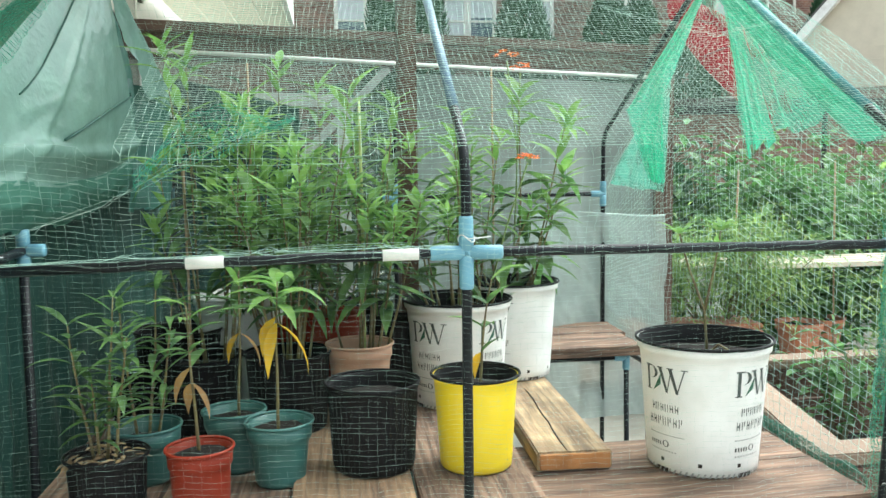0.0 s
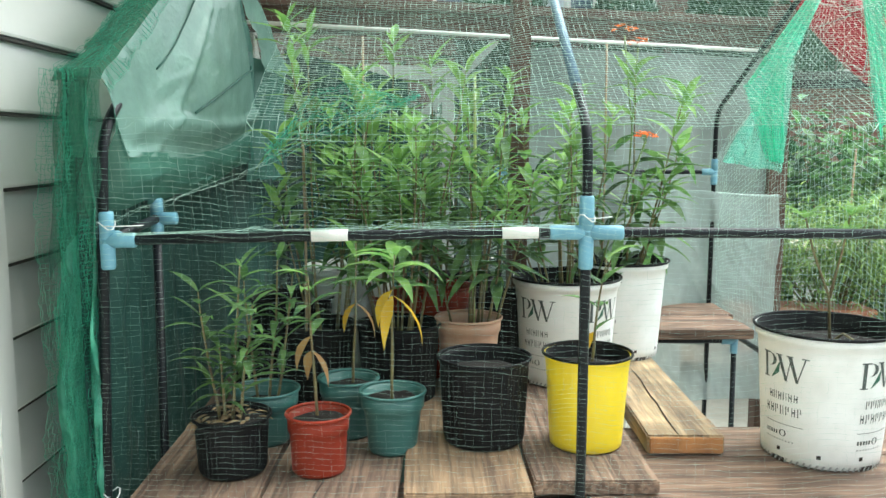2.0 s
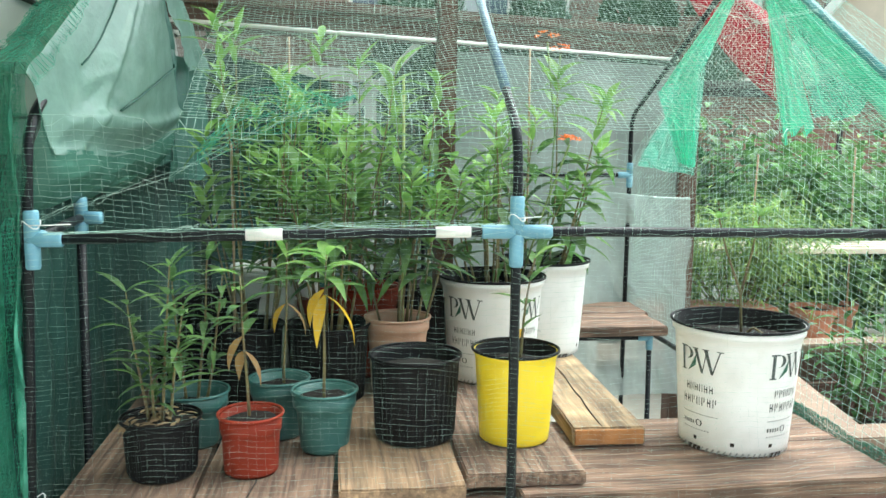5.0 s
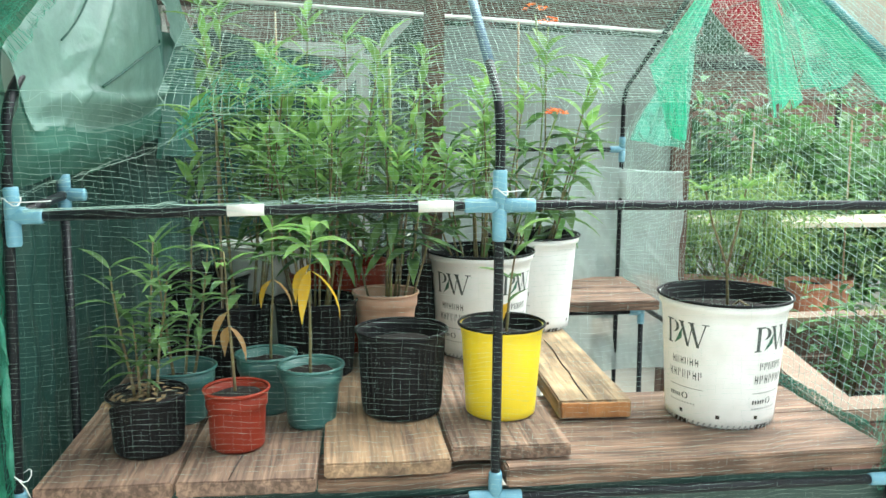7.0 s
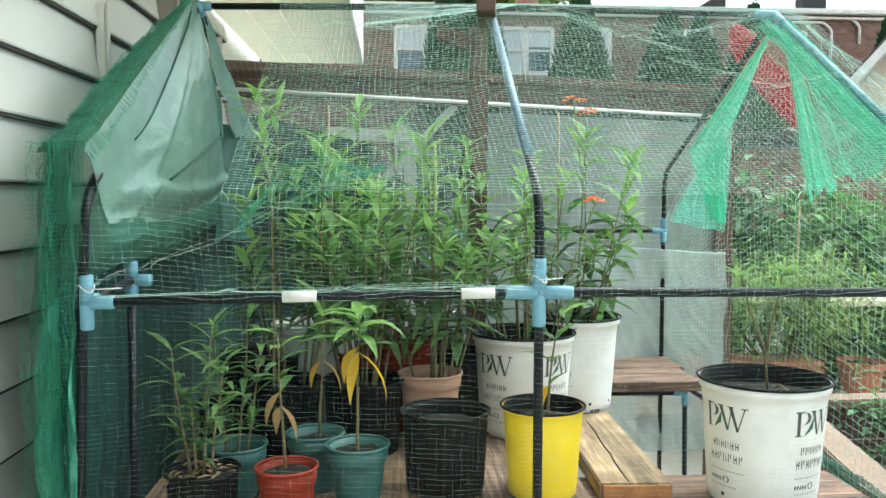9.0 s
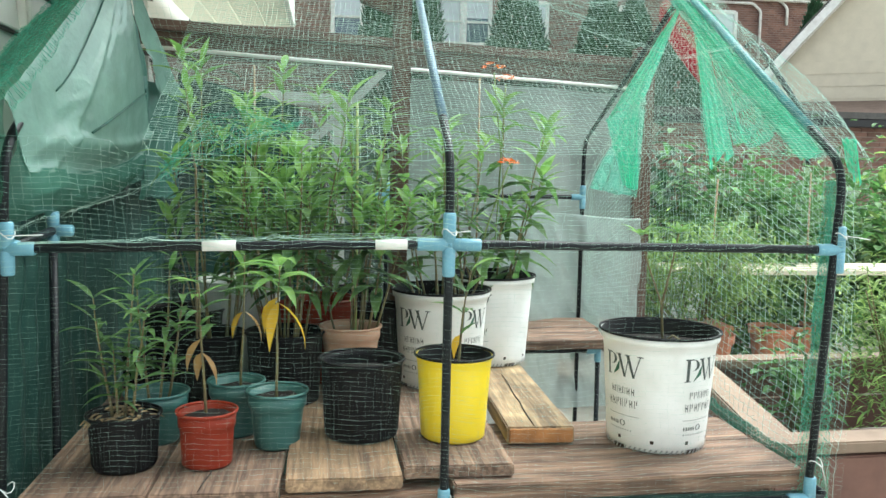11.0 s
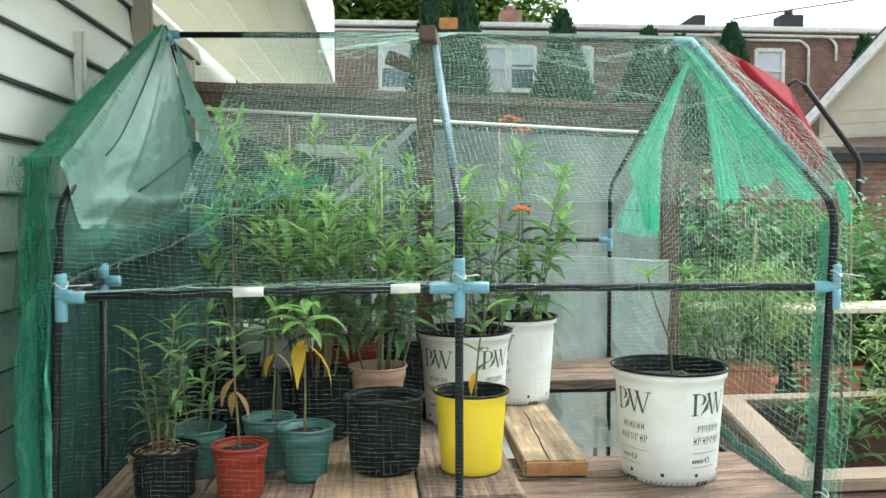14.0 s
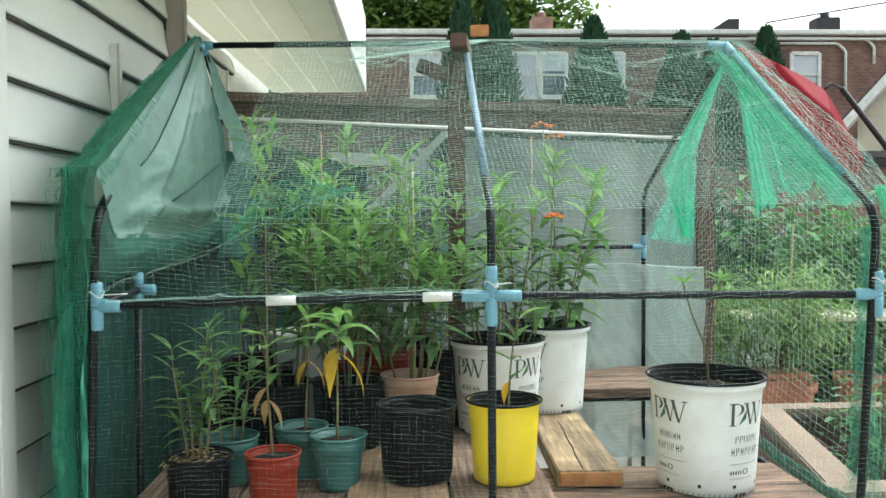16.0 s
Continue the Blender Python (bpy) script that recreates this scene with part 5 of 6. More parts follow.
surface("gable_panel", lambda u, v: panel(0.300 + 0.700 * u, v), 120, 90, COVER, cover)
surface("outer_panel", lambda u, v: tuple(Vector(panel(0.302 * u, v)) - Vector((0.002, 0.0, 0.002))), 36, 90, COVER_OUT, cover, label="cover under clinging dark netting")
surface("veil", lambda u, v: tuple(CORNER.lerp(OVER + Vector((0.020 - 0.006 * v, -0.012, 0)), u) + Vector(((1 - u) * (0.008 - 0.02 * v) + 0.010 * noise3(u * 4, v * 4, 161), -0.010 - 0.012 * v + 0.012 * noise3(u * 5, v * 3, 163) + 0.006 * noise3(u * 14, v * 5, 165), 0.012 - (0.30 - 0.12 * u) * v + 0.03 * v * noise3(u * 4, 0.3, 167)))), 40, 60, VEIL, cover, label="thin netted veil falling over the post")
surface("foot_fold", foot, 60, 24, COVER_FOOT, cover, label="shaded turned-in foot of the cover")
for k in range(2):
    threads("cover_net", lambda u, v: tuple(Vector(panel(0.315 * u, 0.02 + 0.97 * v)) + Vector((0.003, -0.005 - 0.004 * k, 0.003 + 0.003 * k)) + 0.006 * Vector((noise3(u * 5, v * 9, 30 + k), 0, noise3(u * 5, v * 9, 33 + k)))), 18, 100, NET_MID, cover, 0.00026, label="green netting caught on the cover", jitter=0.0014)
# back panel added to darken the view behind the pots, shade in its colour
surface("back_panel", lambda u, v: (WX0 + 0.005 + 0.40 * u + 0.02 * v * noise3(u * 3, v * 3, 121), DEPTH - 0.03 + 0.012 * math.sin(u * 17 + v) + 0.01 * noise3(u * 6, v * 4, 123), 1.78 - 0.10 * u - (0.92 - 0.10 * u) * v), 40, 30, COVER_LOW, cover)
# pleats of one cover, their lit and shaded sides given by two greens
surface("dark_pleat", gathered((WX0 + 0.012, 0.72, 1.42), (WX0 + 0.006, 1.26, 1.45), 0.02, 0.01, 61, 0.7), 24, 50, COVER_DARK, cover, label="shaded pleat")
surface("light_pleat", gathered((WX0 + 0.040, 1.00, 1.665), (WX0 + 0.036, 1.40, 1.69), 0.01, 0.012, 67, 0.5), 20, 40, COVER, cover)
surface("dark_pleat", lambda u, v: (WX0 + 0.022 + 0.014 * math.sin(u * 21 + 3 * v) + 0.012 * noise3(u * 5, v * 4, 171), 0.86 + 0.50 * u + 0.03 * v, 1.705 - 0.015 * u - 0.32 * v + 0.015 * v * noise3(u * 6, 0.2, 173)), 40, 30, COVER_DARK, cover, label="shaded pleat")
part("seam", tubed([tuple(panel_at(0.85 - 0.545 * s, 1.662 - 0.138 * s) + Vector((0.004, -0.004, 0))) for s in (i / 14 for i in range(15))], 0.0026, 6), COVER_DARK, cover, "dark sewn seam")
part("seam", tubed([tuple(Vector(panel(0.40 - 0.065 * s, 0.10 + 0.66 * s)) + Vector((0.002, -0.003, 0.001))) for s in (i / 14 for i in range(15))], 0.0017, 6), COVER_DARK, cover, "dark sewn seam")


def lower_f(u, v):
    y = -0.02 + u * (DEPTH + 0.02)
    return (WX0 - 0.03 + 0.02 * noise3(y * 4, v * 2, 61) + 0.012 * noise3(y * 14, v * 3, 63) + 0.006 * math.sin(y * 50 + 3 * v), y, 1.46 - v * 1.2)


# side panel and side drape wear the same shade-darkened green
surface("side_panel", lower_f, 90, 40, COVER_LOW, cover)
hang = thing("bunched_net", "dark green netting bunched between the frame and the wall", "netting")


def hang_f(seed, y0, x0, x1):
    def f(u, v):
        x = x0 + (x1 - x0) * u + 0.014 * (1 - u) * max(0.0, 1 - 5 * v) - 0.012 * (1 - u) * min(1.0, 2 * v)
        z = 1.585 - 1.28 * v
        return (x + 0.016 * (1 - u) * noise3(u * 3, v * 7, seed) - 0.006 * v, y0 + 0.012 * math.sin(u * 9 + seed + 3 * v) + 0.03 * noise3(u * 3, v * 9, seed + 5) + 0.014 * noise3(u * 9, v * 24, seed + 7), z)
    return f


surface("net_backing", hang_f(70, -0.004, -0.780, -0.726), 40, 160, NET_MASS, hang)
for k in range(4):
    threads("hanging_net", hang_f(80 + 7 * k, -0.030 + 0.012 * k, -0.790 + 0.008 * k, -0.73), 24, 190, NET_MID, hang, 0.00027, jitter=0.0013, uneven=0.6)

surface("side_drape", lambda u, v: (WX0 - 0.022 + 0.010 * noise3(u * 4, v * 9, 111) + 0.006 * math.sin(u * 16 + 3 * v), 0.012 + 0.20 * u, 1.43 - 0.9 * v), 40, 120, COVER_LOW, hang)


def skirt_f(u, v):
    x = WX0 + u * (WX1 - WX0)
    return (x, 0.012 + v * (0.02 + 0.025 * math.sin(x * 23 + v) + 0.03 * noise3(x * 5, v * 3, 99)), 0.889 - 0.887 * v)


surface("front_skirt", skirt_f, 90, 20, COVER_SHADE, cover, label="shade-darkened cover hanging below the shelf")
# unseen sheet added under the shelf to keep the gaps between planks dark
surface("back_skirt", lambda u, v: (WX0 + u * 0.90, DEPTH - 0.35 + 0.02 * v * math.sin(u * 21 + v), 0.90 - 0.898 * v), 60, 12, COVER_SHADE, cover, label="shade-darkened cover hanging below the shelf")


# ---- the garden and what stands beyond ----
def board(t, name, p, q, wide, high, z, mat=BED_WOOD):
    p, q = Vector((*p, z)), Vector((*q, z))
    m = (p + q) / 2
    part(name, boxed(tuple(m), ((q - p).length, wide, high), (0, 0, math.degrees(math.atan2((q - p).y, (q - p).x))), bevel=0.005), mat, t, smooth=False)


bed = thing("raised_bed", "raised timber bed with a flat board rim", "raised bed", group="raised beds")
board(bed, "rim_board", (1.11, 0.83), (1.31, 1.86), 0.115, 0.035, 0.70)
board(bed, "rim_board", (1.03, 0.79), (2.60, 0.85), 0.11, 0.035, 0.702)
board(bed, "rim_board", (1.25, 1.82), (2.60, 1.86), 0.11, 0.035, 0.698)
for k in range(4):
    board(bed, "side_plank", (1.06, 0.762), (2.58, 0.822), 0.03, 0.145, 0.60 - 0.155 * k, POST_RED)
    board(bed, "side_plank", (1.07, 0.80), (1.27, 1.88), 0.03, 0.145, 0.60 - 0.155 * k, POST_RED)
    board(bed, "side_plank", (1.27, 1.89), (2.58, 1.93), 0.03, 0.145, 0.60 - 0.155 * k, POST_RED)
part("soil_fill", boxed((1.95, 1.33, 0.22), (1.26, 0.92, 0.36)), SOIL, bed, smooth=False)
trough = thing("planter_trough", "long terracotta-coloured planter box on a ledge", "planter", (1.55, 2.72, 0.465))
part("trough_wall", boxed((0, 0, 0.11), (0.62, 0.22, 0.20), bevel=0.01), CLAY, trough, smooth=False)
part("trough_rim", boxed((0, 0, 0.22), (0.66, 0.26, 0.024), bevel=0.006), CLAY, trough, smooth=False)
ledge = thing("timber_ledge", "long weathered board carrying the planter", "ledge", (1.7, 2.7, 0))
part("top_board", boxed((0, 0, 0.4415), (1.8, 0.34, 0.045), bevel=0.005), BED_WOOD, ledge, smooth=False)
for x in (-0.8, 0.8):
    part("leg", boxed((x, 0, 0.21), (0.09, 0.28, 0.42), bevel=0.004), BED_WOOD, ledge, smooth=False)


def bush(name, label, place, size, leaves, mat, rnd, leaf=(0.05, 0.10), width=0.45, category="shrub", stems=8, feather=False):
    """A shrub of many single leaves on thin stems, with an uneven outline."""
    t = thing(name, label, category, place)
    V, F = [], []
    bm = bmesh.new()
    lobes = []
    for s in range(stems):
        a = rnd.uniform(0, 6.28)
        tip = Vector((size[0] * 0.42 * math.cos(a) * rnd.uniform(0.3, 1), size[1] * 0.42 * math.sin(a) * rnd.uniform(0.3, 1), size[2] * rnd.uniform(0.6, 1.0)))
        pts = [Vector((0.15 * tip.x, 0.15 * tip.y, 0)), Vector((0.6 * tip.x, 0.6 * tip.y, 0.55 * tip.z)), tip]
        tube(bm, pts, [0.012 * size[2], 0.008 * size[2], 0.003 * size[2]], 5)
        lobes.append(pts)
    for k in range(leaves):
        pts = rnd.choice(lobes)
        p, d = along(pts, rnd.uniform(0.15, 1.0) ** 0.6)
        spread = 0.22 * min(size)
        p = p + Vector((rnd.gauss(0, spread), rnd.gauss(0, spread), rnd.gauss(0, spread * 0.8)))
        if p.z < 0.01:
            continue
        a = rnd.uniform(0, 6.28)
        ln = rnd.uniform(*leaf)
        leaf_at(V, F, p, (math.cos(a), math.sin(a), rnd.uniform(-0.4, 0.9)), (0, 0, 1), ln, ln * width, rnd.uniform(0.2, 1.2), stations=3)
    part("stalk", bm, STEM, t, kind="stuff")
    raw("foliage", V, F, mat, t, kind="stuff")
    return t


rnd = random.Random(23)
bush("garden_plant", "feathery light green plants behind the planter", (1.75, 2.80, 0.62), (1.3, 0.5, 0.62), 6000, LEAF_FERN, rnd, (0.035, 0.085), 0.14, "plant", 16)
bush("garden_plant", "feathery light green plants in the raised bed", (2.05, 1.45, 0.40), (0.8, 0.6, 0.75), 2600, LEAF_FERN, rnd, (0.035, 0.085), 0.14, "plant", 14)
bush("garden_plant", "feathery light green plants in the raised bed", (1.85, 1.12, 0.40), (0.6, 0.3, 0.45), 700, LEAF_FERN, rnd, (0.04, 0.09), 0.16, "plant", 12)
bush("garden_plant", "leafy tomato plants in the garden", (1.62, 1.55, 0.40), (0.35, 0.3, 0.45), 160, LEAF_YARD, rnd, (0.05, 0.10), 0.4, "plant", 10)
for x, y, sx, sy, sz, n, m in ((-0.75, 3.3, 2.0, 0.9, 1.85, 4200, LEAF_DARK), (2.6, 4.2, 1.6, 1.0, 1.6, 2600, LEAF_YARD), (3.6, 4.8, 1.6, 1.2, 1.45, 2600, LEAF_YARD), (1.7, 4.6, 1.0, 1.0, 1.9, 1500, LEAF_DARK), (4.6, 4.4, 1.6, 1.2, 1.6, 2200, LEAF_FERN), (3.0, 6.4, 2.4, 1.4, 1.6, 2600, LEAF_DARK), (0.6, 5.2, 2.2, 1.4, 1.7, 2000, LEAF_DARK), (-1.6, 4.6, 2.2, 1.4, 1.9, 2200, LEAF_DARK), (5.4, 6.2, 2.4, 1.4, 1.7, 2200, LEAF_YARD)):
    bush("shrub", "dense leafy garden shrub", (x, y, 0), (sx, sy, 0.9 * sz), int(1.5 * n), m, rnd, (0.08, 0.16), 0.5, stems=16)
for x, y, z in ((2.6, 3.5, 0.78), (3.0, 3.9, 0.72), (2.1, 3.3, 0.78)):
    pot("clay_pot", "terracotta pot among the garden plants", (x, y, z - 0.5), 0.14, 0.10, 0.24, CLAY, 0.01, 0.05)
    st = thing("plinth", "weathered block carrying a clay pot", "plinth", (x, y, 0))
    part("block", boxed((0, 0, (z - 0.5) / 2), (0.3, 0.3, z - 0.5), bevel=0.01), BED_WOOD, st, smooth=False)
for x, y, h, lean in ((2.9, 3.6, 1.5, -0.03), (2.2, 3.6, 1.45, 0.04)):
    c = thing("garden_stake", "pale bamboo stake among the garden plants", "stake", (x, y, 0.0), "garden stakes")
    part("cane", tubed([(0, 0, 0), (lean / 2, 0.004, h / 2), (lean, 0, h)], 0.006, 7), CANE, c)
bench = thing("slatted_bench", "low bench of pale weathered slats behind the bed", "bench", (2.75, 3.25, 0))
for k in range(4):
    part("slat", boxed((0, 0.11 * k, 0.90), (1.9, 0.08, 0.03), bevel=0.004), CREAM, bench, smooth=False)
for x in (-0.8, 0.8):
    part("leg", boxed((x, 0.165, 0.44), (0.07, 0.36, 0.885), bevel=0.004), TRIM, bench, smooth=False)

# red patio umbrella, tilted far over
umb = thing("patio_umbrella", "red patio umbrella tilted far over on a dark pole", "umbrella", (5.50, 9.5, 0))
axis = Vector((0.718, -0.20, 0.66)).normalized()
hub = Vector((-0.41, 0.071, 2.925)) + 0.42 * axis
long_way = Vector((0.763, 0.0, -0.646))
long_way = (long_way - axis * long_way.dot(axis)).normalized()
short_way = axis.cross(long_way)


def canopy(r, a, fall):
    return hub + long_way * (r * math.cos(a)) + short_way * (r * math.sin(a)) - axis * fall


for k in range(8):
    a0, a1 = k * math.pi / 4, (k + 1) * math.pi / 4
    bm = bmesh.new()
    rows = []
    for i in range(7):
        f = 0.02 + 0.98 * i / 6
        rows.append([bm.verts.new(canopy(1.20 * f * math.cos(math.pi / 8) / math.cos((j / 4 - 0.5) * math.pi / 4), a0 + (a1 - a0) * j / 4, 0.42 * f ** 1.1 + 0.02 * f * math.sin(math.pi * j / 4))) for j in range(5)])
    rows.append([bm.verts.new(v.co - axis * 0.10) for v in rows[-1]])
    for p, q in zip(rows, rows[1:]):
        for j in range(4):
            bm.faces.new((p[j], p[j + 1], q[j + 1], q[j]))
    part("canopy_panel", bm, RED_CLOTH, umb)
    part("rib", tubed([tuple(canopy(0.02, a0, 0.03)), tuple(canopy(0.6, a0, 0.225)), tuple(canopy(1.17, a0, 0.425))], 0.008, 6), DARK_METAL, umb)
part("pole", tubed([(1.15, 0.35, 0), (1.15, 0.35, 2.2), (1.08, 0.35, 2.314), (0.32, 0.35, 3.278)], 0.04, 10), DARK_METAL, umb)
part("hanger", tubed([(0.32, 0.35, 3.278), tuple(hub + axis * 0.12), tuple(hub - axis * 0.05)], 0.02, 8), DARK_METAL, umb)

# brick building across the yards
row = thing("brick_row_house", "red-brown brick row house with white windows", "house", (0, 27.0, 0))
part("wall", boxed((6, 4.0, 3.85), (44, 8.0, 7.9)), MORTAR, row, smooth=False)
V, F = [], []
for k in range(30, 101):
    for j in range(102):
        x0, z0 = -4.6 + j * 0.222 + (0.111 if k % 2 else 0), 0.01 + k * 0.078
        i = len(V)
        V += [(x0, -0.012, z0), (x0 + 0.205, -0.012, z0), (x0 + 0.205, -0.012, z0 + 0.062), (x0, -0.012, z0 + 0.062), (x0, 0.01, z0), (x0 + 0.205, 0.01, z0), (x0 + 0.205, 0.01, z0 + 0.062), (x0, 0.01, z0 + 0.062)]
        F += [(i, i + 1, i + 2, i + 3), (i + 3, i + 2, i + 6, i + 7), (i, i + 3, i + 7, i + 4), (i + 1, i + 5, i + 6, i + 2)]
raw("brickwork", V, F, BRICK, row, smooth=False, kind="stuff")
part("parapet", boxed((6, 3.9, 7.86), (44.4, 8.4, 0.17), bevel=0.03), TRIM, row, smooth=False)
part("soffit_trim", boxed((6, -0.12, 7.64), (44.2, 0.2, 0.07), bevel=0.02), TRIM, row, smooth=False)


def window(t, x, z, w, h, blind=0.5):
    win = part("window", boxed((x, -0.03, z + h / 2), (w, 0.02, h)), GLASS, t, smooth=False)
    for dx in (-w / 2 - 0.06, w / 2 + 0.06):
        part("frame", boxed((x + dx, -0.06, z + h / 2), (0.13, 0.10, h + 0.16), bevel=0.01), TRIM, win, smooth=False)
    for dz, hh in ((-0.06, 0.12), (h + 0.06, 0.13), (h * 0.5, 0.07)):
        part("rail", boxed((x, -0.065, z + dz), (w + 0.1, 0.09, hh), bevel=0.01), TRIM, win, smooth=False)
    part("sill", boxed((x, -0.10, z - 0.13), (w + 0.4, 0.2, 0.06), bevel=0.01), TRIM, win, smooth=False)
    if blind:
        part("blind", boxed((x, -0.046, z + h * (1 - blind / 2)), (w, 0.006, h * blind)), BLIND, win, smooth=False)


for x, w, b in ((0.38, 0.85, 0.5), (3.75, 0.8, 1.0), (4.75, 0.75, 0.4), (6.75, 0.7, 0.5), (13.5, 0.85, 0.7), (-5, 0.9, 0.5), (17.5, 0.9, 0.5), (10.2, 0.8, 0.5)):
    window(row, x, 5.75, w, 1.35, b)
    window(row, x, 2.4, w, 1.4, b)
for pts in ([(12.6, -0.1, 7.5), (14.6, -0.1, 7.5), (14.9, -0.1, 7.25), (14.9, -0.1, 5.6)], [(11.5, -0.1, 7.7), (15.6, -0.1, 7.65), (15.9, -0.1, 7.4), (15.9, -0.1, 6.8)]):
    part("downpipe", tubed(bent(pts, 0.12), 0.05, 8), TRIM, row)
for x, h, w, m in ((4.65, 0.75, 0.75, BRICK), (15.2, 0.75, 0.85, DARK_METAL)):
    ch = part("chimney", boxed((x, 2.0, 7.98 + h / 2), (w, 0.7, h + 0.2), bevel=0.02), m, row, smooth=False)
    part("chimney_pot", lathe([(0.16, 7.98 + h), (0.16, 8.28 + h), (0.12, 8.30 + h)], 12), m, ch).location = (x, 2.0, 0)
bm = bmesh.new()
vs = [bm.verts.new(p) for p in ((10.2, 1, 7.94), (11.6, 1, 7.94), (11.6, 1, 8.60), (11.2, 1, 8.60), (10.2, 3, 7.94), (11.6, 3, 7.94), (11.6, 3, 8.60), (11.2, 3, 8.60))]
for f in ((0, 1, 2, 3), (7, 6, 5, 4), (0, 3, 7, 4), (3, 2, 6, 7), (2, 1, 5, 6)):
    bm.faces.new([vs[i] for i in f])
part("roof_hatch", bm, DARK_METAL, row, smooth=False)

# low brick garage with a dark eave
garage = thing("brick_garage", "low red-brown brick garage with a dark eave", "garage", (6.5, 11.0, 0))
part("wall", boxed((0, 2.0, 1.15), (8.0, 4.0, 2.3)), MORTAR, garage, smooth=False)
bm = bmesh.new()
for k in range(29):
    for j in range(36):
        box(bm, (-3.93 + j * 0.222 + (0.11 if k % 2 else 0), -0.004, 0.05 + k * 0.078), (0.208, 0.02, 0.064))
part("brickwork", bm, BRICK, garage, smooth=False, kind="stuff")
part("eave_board", boxed((0, -0.05, 2.32), (8.4, 0.3, 0.12), bevel=0.01), DARK_METAL, garage, smooth=False)
part("roof", boxed((0, 2.0, 2.44), (8.4, 4.4, 0.10)), ROOF, garage, smooth=False)

# cream gabled house
gable = thing("gabled_house", "cream house with a steep gable and white trim", "house", (12.9, 17.0, 0), turn=-34)
bm = bmesh.new()
pts = [(-2.6, 0, 0), (6.0, 0, 0), (6.0, 0, 4.2), (1.9, 0, 9.0), (-2.6, 0, 3.9)]
a = [bm.verts.new(p) for p in pts]
b = [bm.verts.new((p[0], 6.0, p[2])) for p in pts]
bm.faces.new(a)
bm.faces.new(list(reversed(b)))
for i in range(5):
    bm.faces.new((a[i], b[i], b[(i + 1) % 5], a[(i + 1) % 5]))
part("wall", bm, CREAM, gable, smooth=False)
for k in range(24):
    part("siding_board", boxed((1.7, -0.02, 0.2 + k * 0.3), (8.4 - max(0, k - 13) * 0.52, 0.03, 0.29), (2, 0, 0)), CREAM, gable, smooth=False) if k < 14 else None
part("porch_roof", boxed((0.6, -1.0, 3.0), (5.2, 2.2, 0.12), (14, 0, 0), bevel=0.02), PORCH_ROOF, gable, smooth=False)
part("porch_fascia", boxed((0.6, -2.08, 2.68), (5.3, 0.06, 0.22), bevel=0.01), TRIM, gable, smooth=False)
for x in (-1.8, 0.6, 3.0):
    part("porch_post", boxed((x, -1.95, 1.3), (0.16, 0.16, 2.6), bevel=0.01), TRIM, gable, smooth=False)
part("rake_board", tubed([(-3.0, -0.25, 3.55), (1.9, -0.25, 9.15)], 0.14, 4), TRIM, gable, smooth=False)
part("roof_slope", boxed((-0.55, 0.05, 6.55), (7.6, 0.5, 0.10), (0, -48.8, 0)), ROOF, gable, smooth=False)


def conifer(place, height, radius, rnd, n=3800):
    t = thing("arborvitae", "dark green columnar evergreen", "tree", place, "evergreens")
    V, F = [], []
    for k in range(n):
        f = rnd.random() ** 0.8
        r = radius * (1 - f ** 2.2) * rnd.uniform(0.75, 1.05) + 0.03
        a = rnd.uniform(0, 6.28)
        p = (r * math.cos(a), r * math.sin(a), 0.15 + f * height)
        p = (1.2 * p[0], 1.2 * p[1], p[2])
        leaf_at(V, F, p, (math.cos(a) * 0.6, math.sin(a) * 0.6, 1.0), (math.cos(a), math.sin(a), 0), rnd.uniform(0.16, 0.34), 0.13, rnd.uniform(-0.3, 0.4), stations=3)
    part("trunk", tubed([(0, 0, 0), (0, 0, height * 0.9)], [0.12, 0.03], 7), BARK, t)
    raw("crown", V, F, LEAF_DARK, t, kind="stuff")


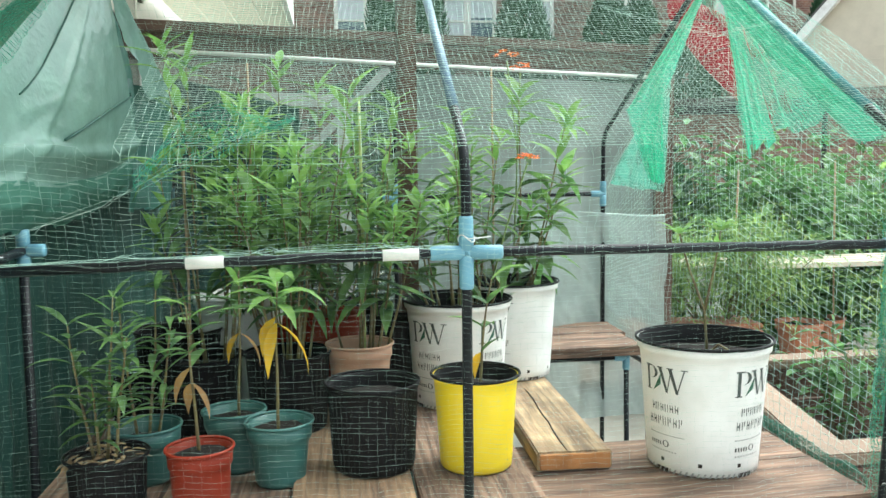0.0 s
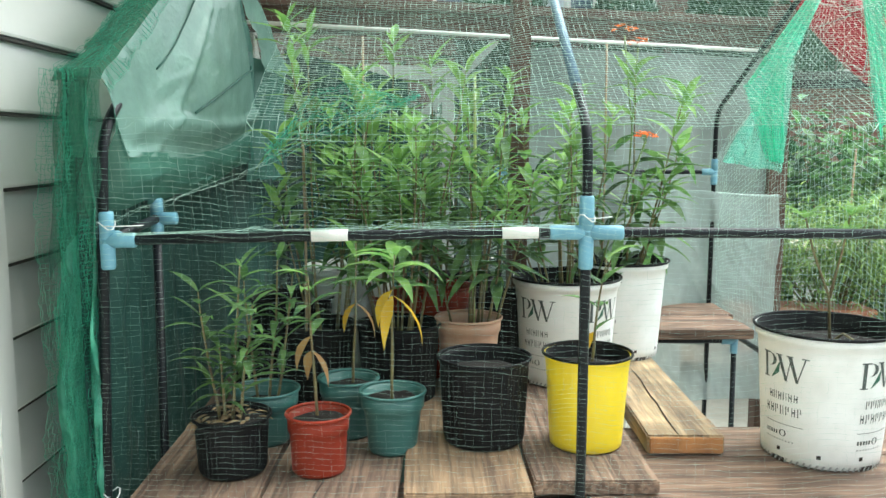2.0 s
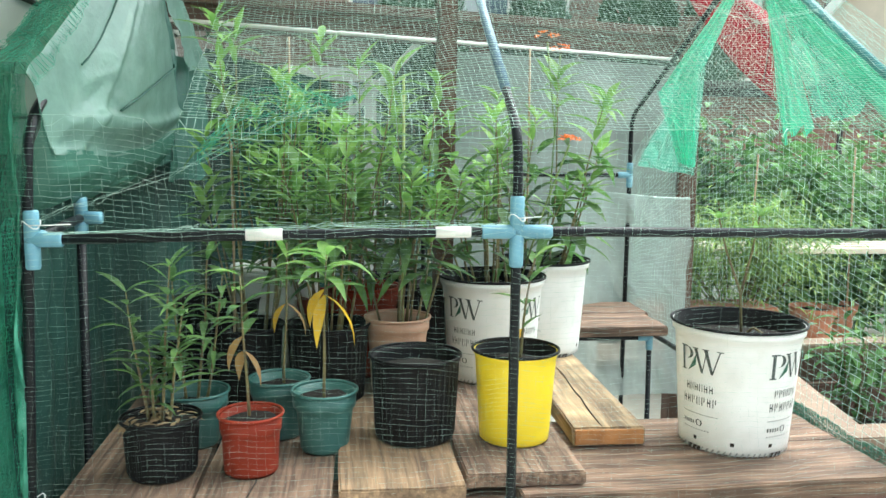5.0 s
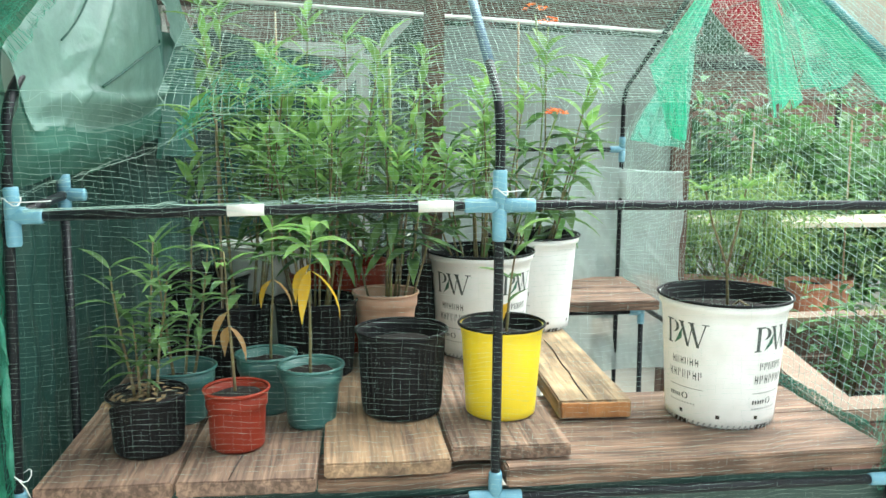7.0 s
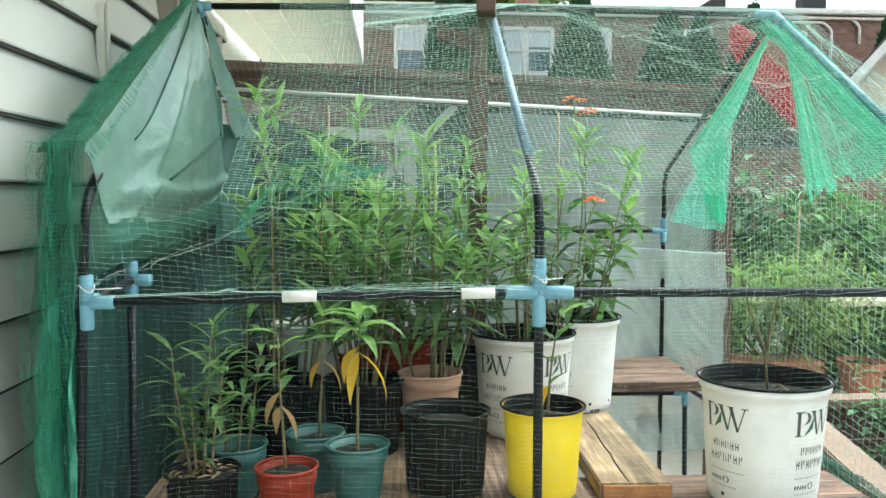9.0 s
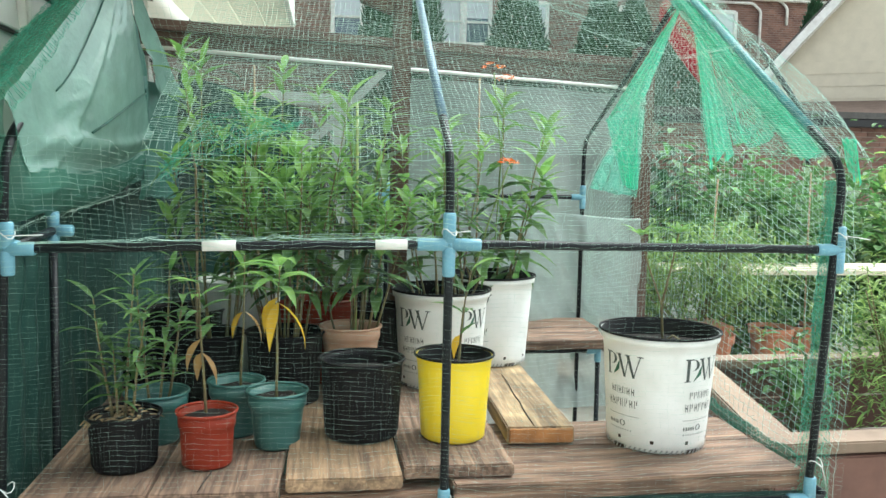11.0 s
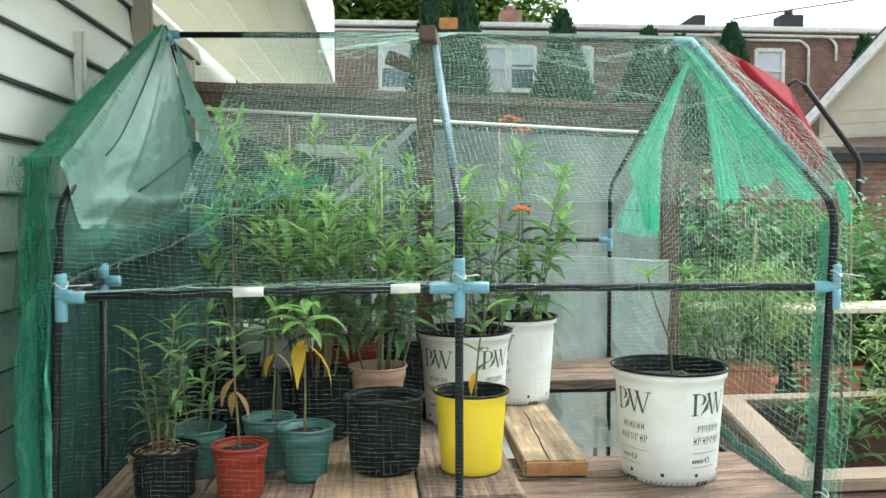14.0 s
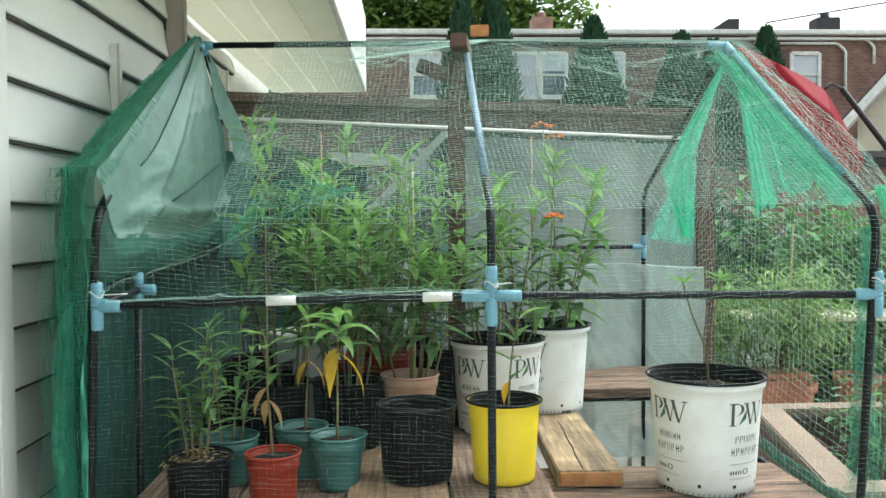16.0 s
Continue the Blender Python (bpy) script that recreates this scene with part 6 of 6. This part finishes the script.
for x, y, h, r in ((1.5, 24.5, 8.2, 0.95), (2.5, 24.8, 8.5, 0.95), (5.6, 24.5, 7.5, 1.25), (8.2, 24.0, 6.9, 1.3), (9.4, 24.6, 6.8, 1.2), (11.2, 24.8, 7.25, 1.1), (14.6, 23.0, 6.5, 0.8), (15.4, 23.2, 6.6, 0.75)):
    conifer((x, y, 0), h, r, rnd)


def tree(place, height, crown, rnd, n=4200):
    t = thing("tree", "tall leafy deciduous tree behind the houses", "tree", place, "far trees")
    V, F = [], []
    bm = bmesh.new()
    tube(bm, [(0, 0, 0), (0.1, 0, height * 0.45), (0, 0.1, height * 0.75)], [0.3, 0.22, 0.1], 8)
    for k in range(11):
        a = k * 2.4
        z0 = height * rnd.uniform(0.4, 0.7)
        end = Vector((crown * math.cos(a) * rnd.uniform(0.5, 0.95), crown * math.sin(a) * rnd.uniform(0.5, 0.95), height * rnd.uniform(0.6, 1.0)))
        mid = Vector((end.x * 0.45, end.y * 0.45, (z0 + end.z) / 2))
        pts = [Vector((0, 0, z0)), mid, end]
        tube(bm, pts, [0.1, 0.06, 0.02], 6)
        for q in range(n // 11):
            p, d = along(pts, rnd.uniform(0.35, 1.0))
            p = p + Vector([rnd.gauss(0, crown * 0.16) for _ in range(3)])
            b = rnd.uniform(0, 6.28)
            leaf_at(V, F, p, (math.cos(b), math.sin(b), rnd.uniform(-0.6, 0.5)), (0, 0, 1), rnd.uniform(0.3, 0.6), 0.3, rnd.uniform(0, 1), stations=3)
    part("trunk", bm, BARK, t)
    raw("crown", V, F, LEAF_FAR, t, kind="stuff")


for x, y, h, c in ((-4.5, 42, 15.5, 4.6), (-0.5, 44, 16.5, 4.4), (3.4, 42, 15.8, 4.2), (6.4, 43, 14.8, 3.0), (-9, 44, 16, 4.5)):
    tree((x, y, 0), h, c, rnd)
wire = thing("overhead_wire", "thin black overhead cable", "cable")
part("cable", tubed([(10.0, 22.0, 7.05), (14.5, 20.5, 7.55), (22.0, 18.0, 8.6)], 0.02, 6), DARK_METAL, wire)
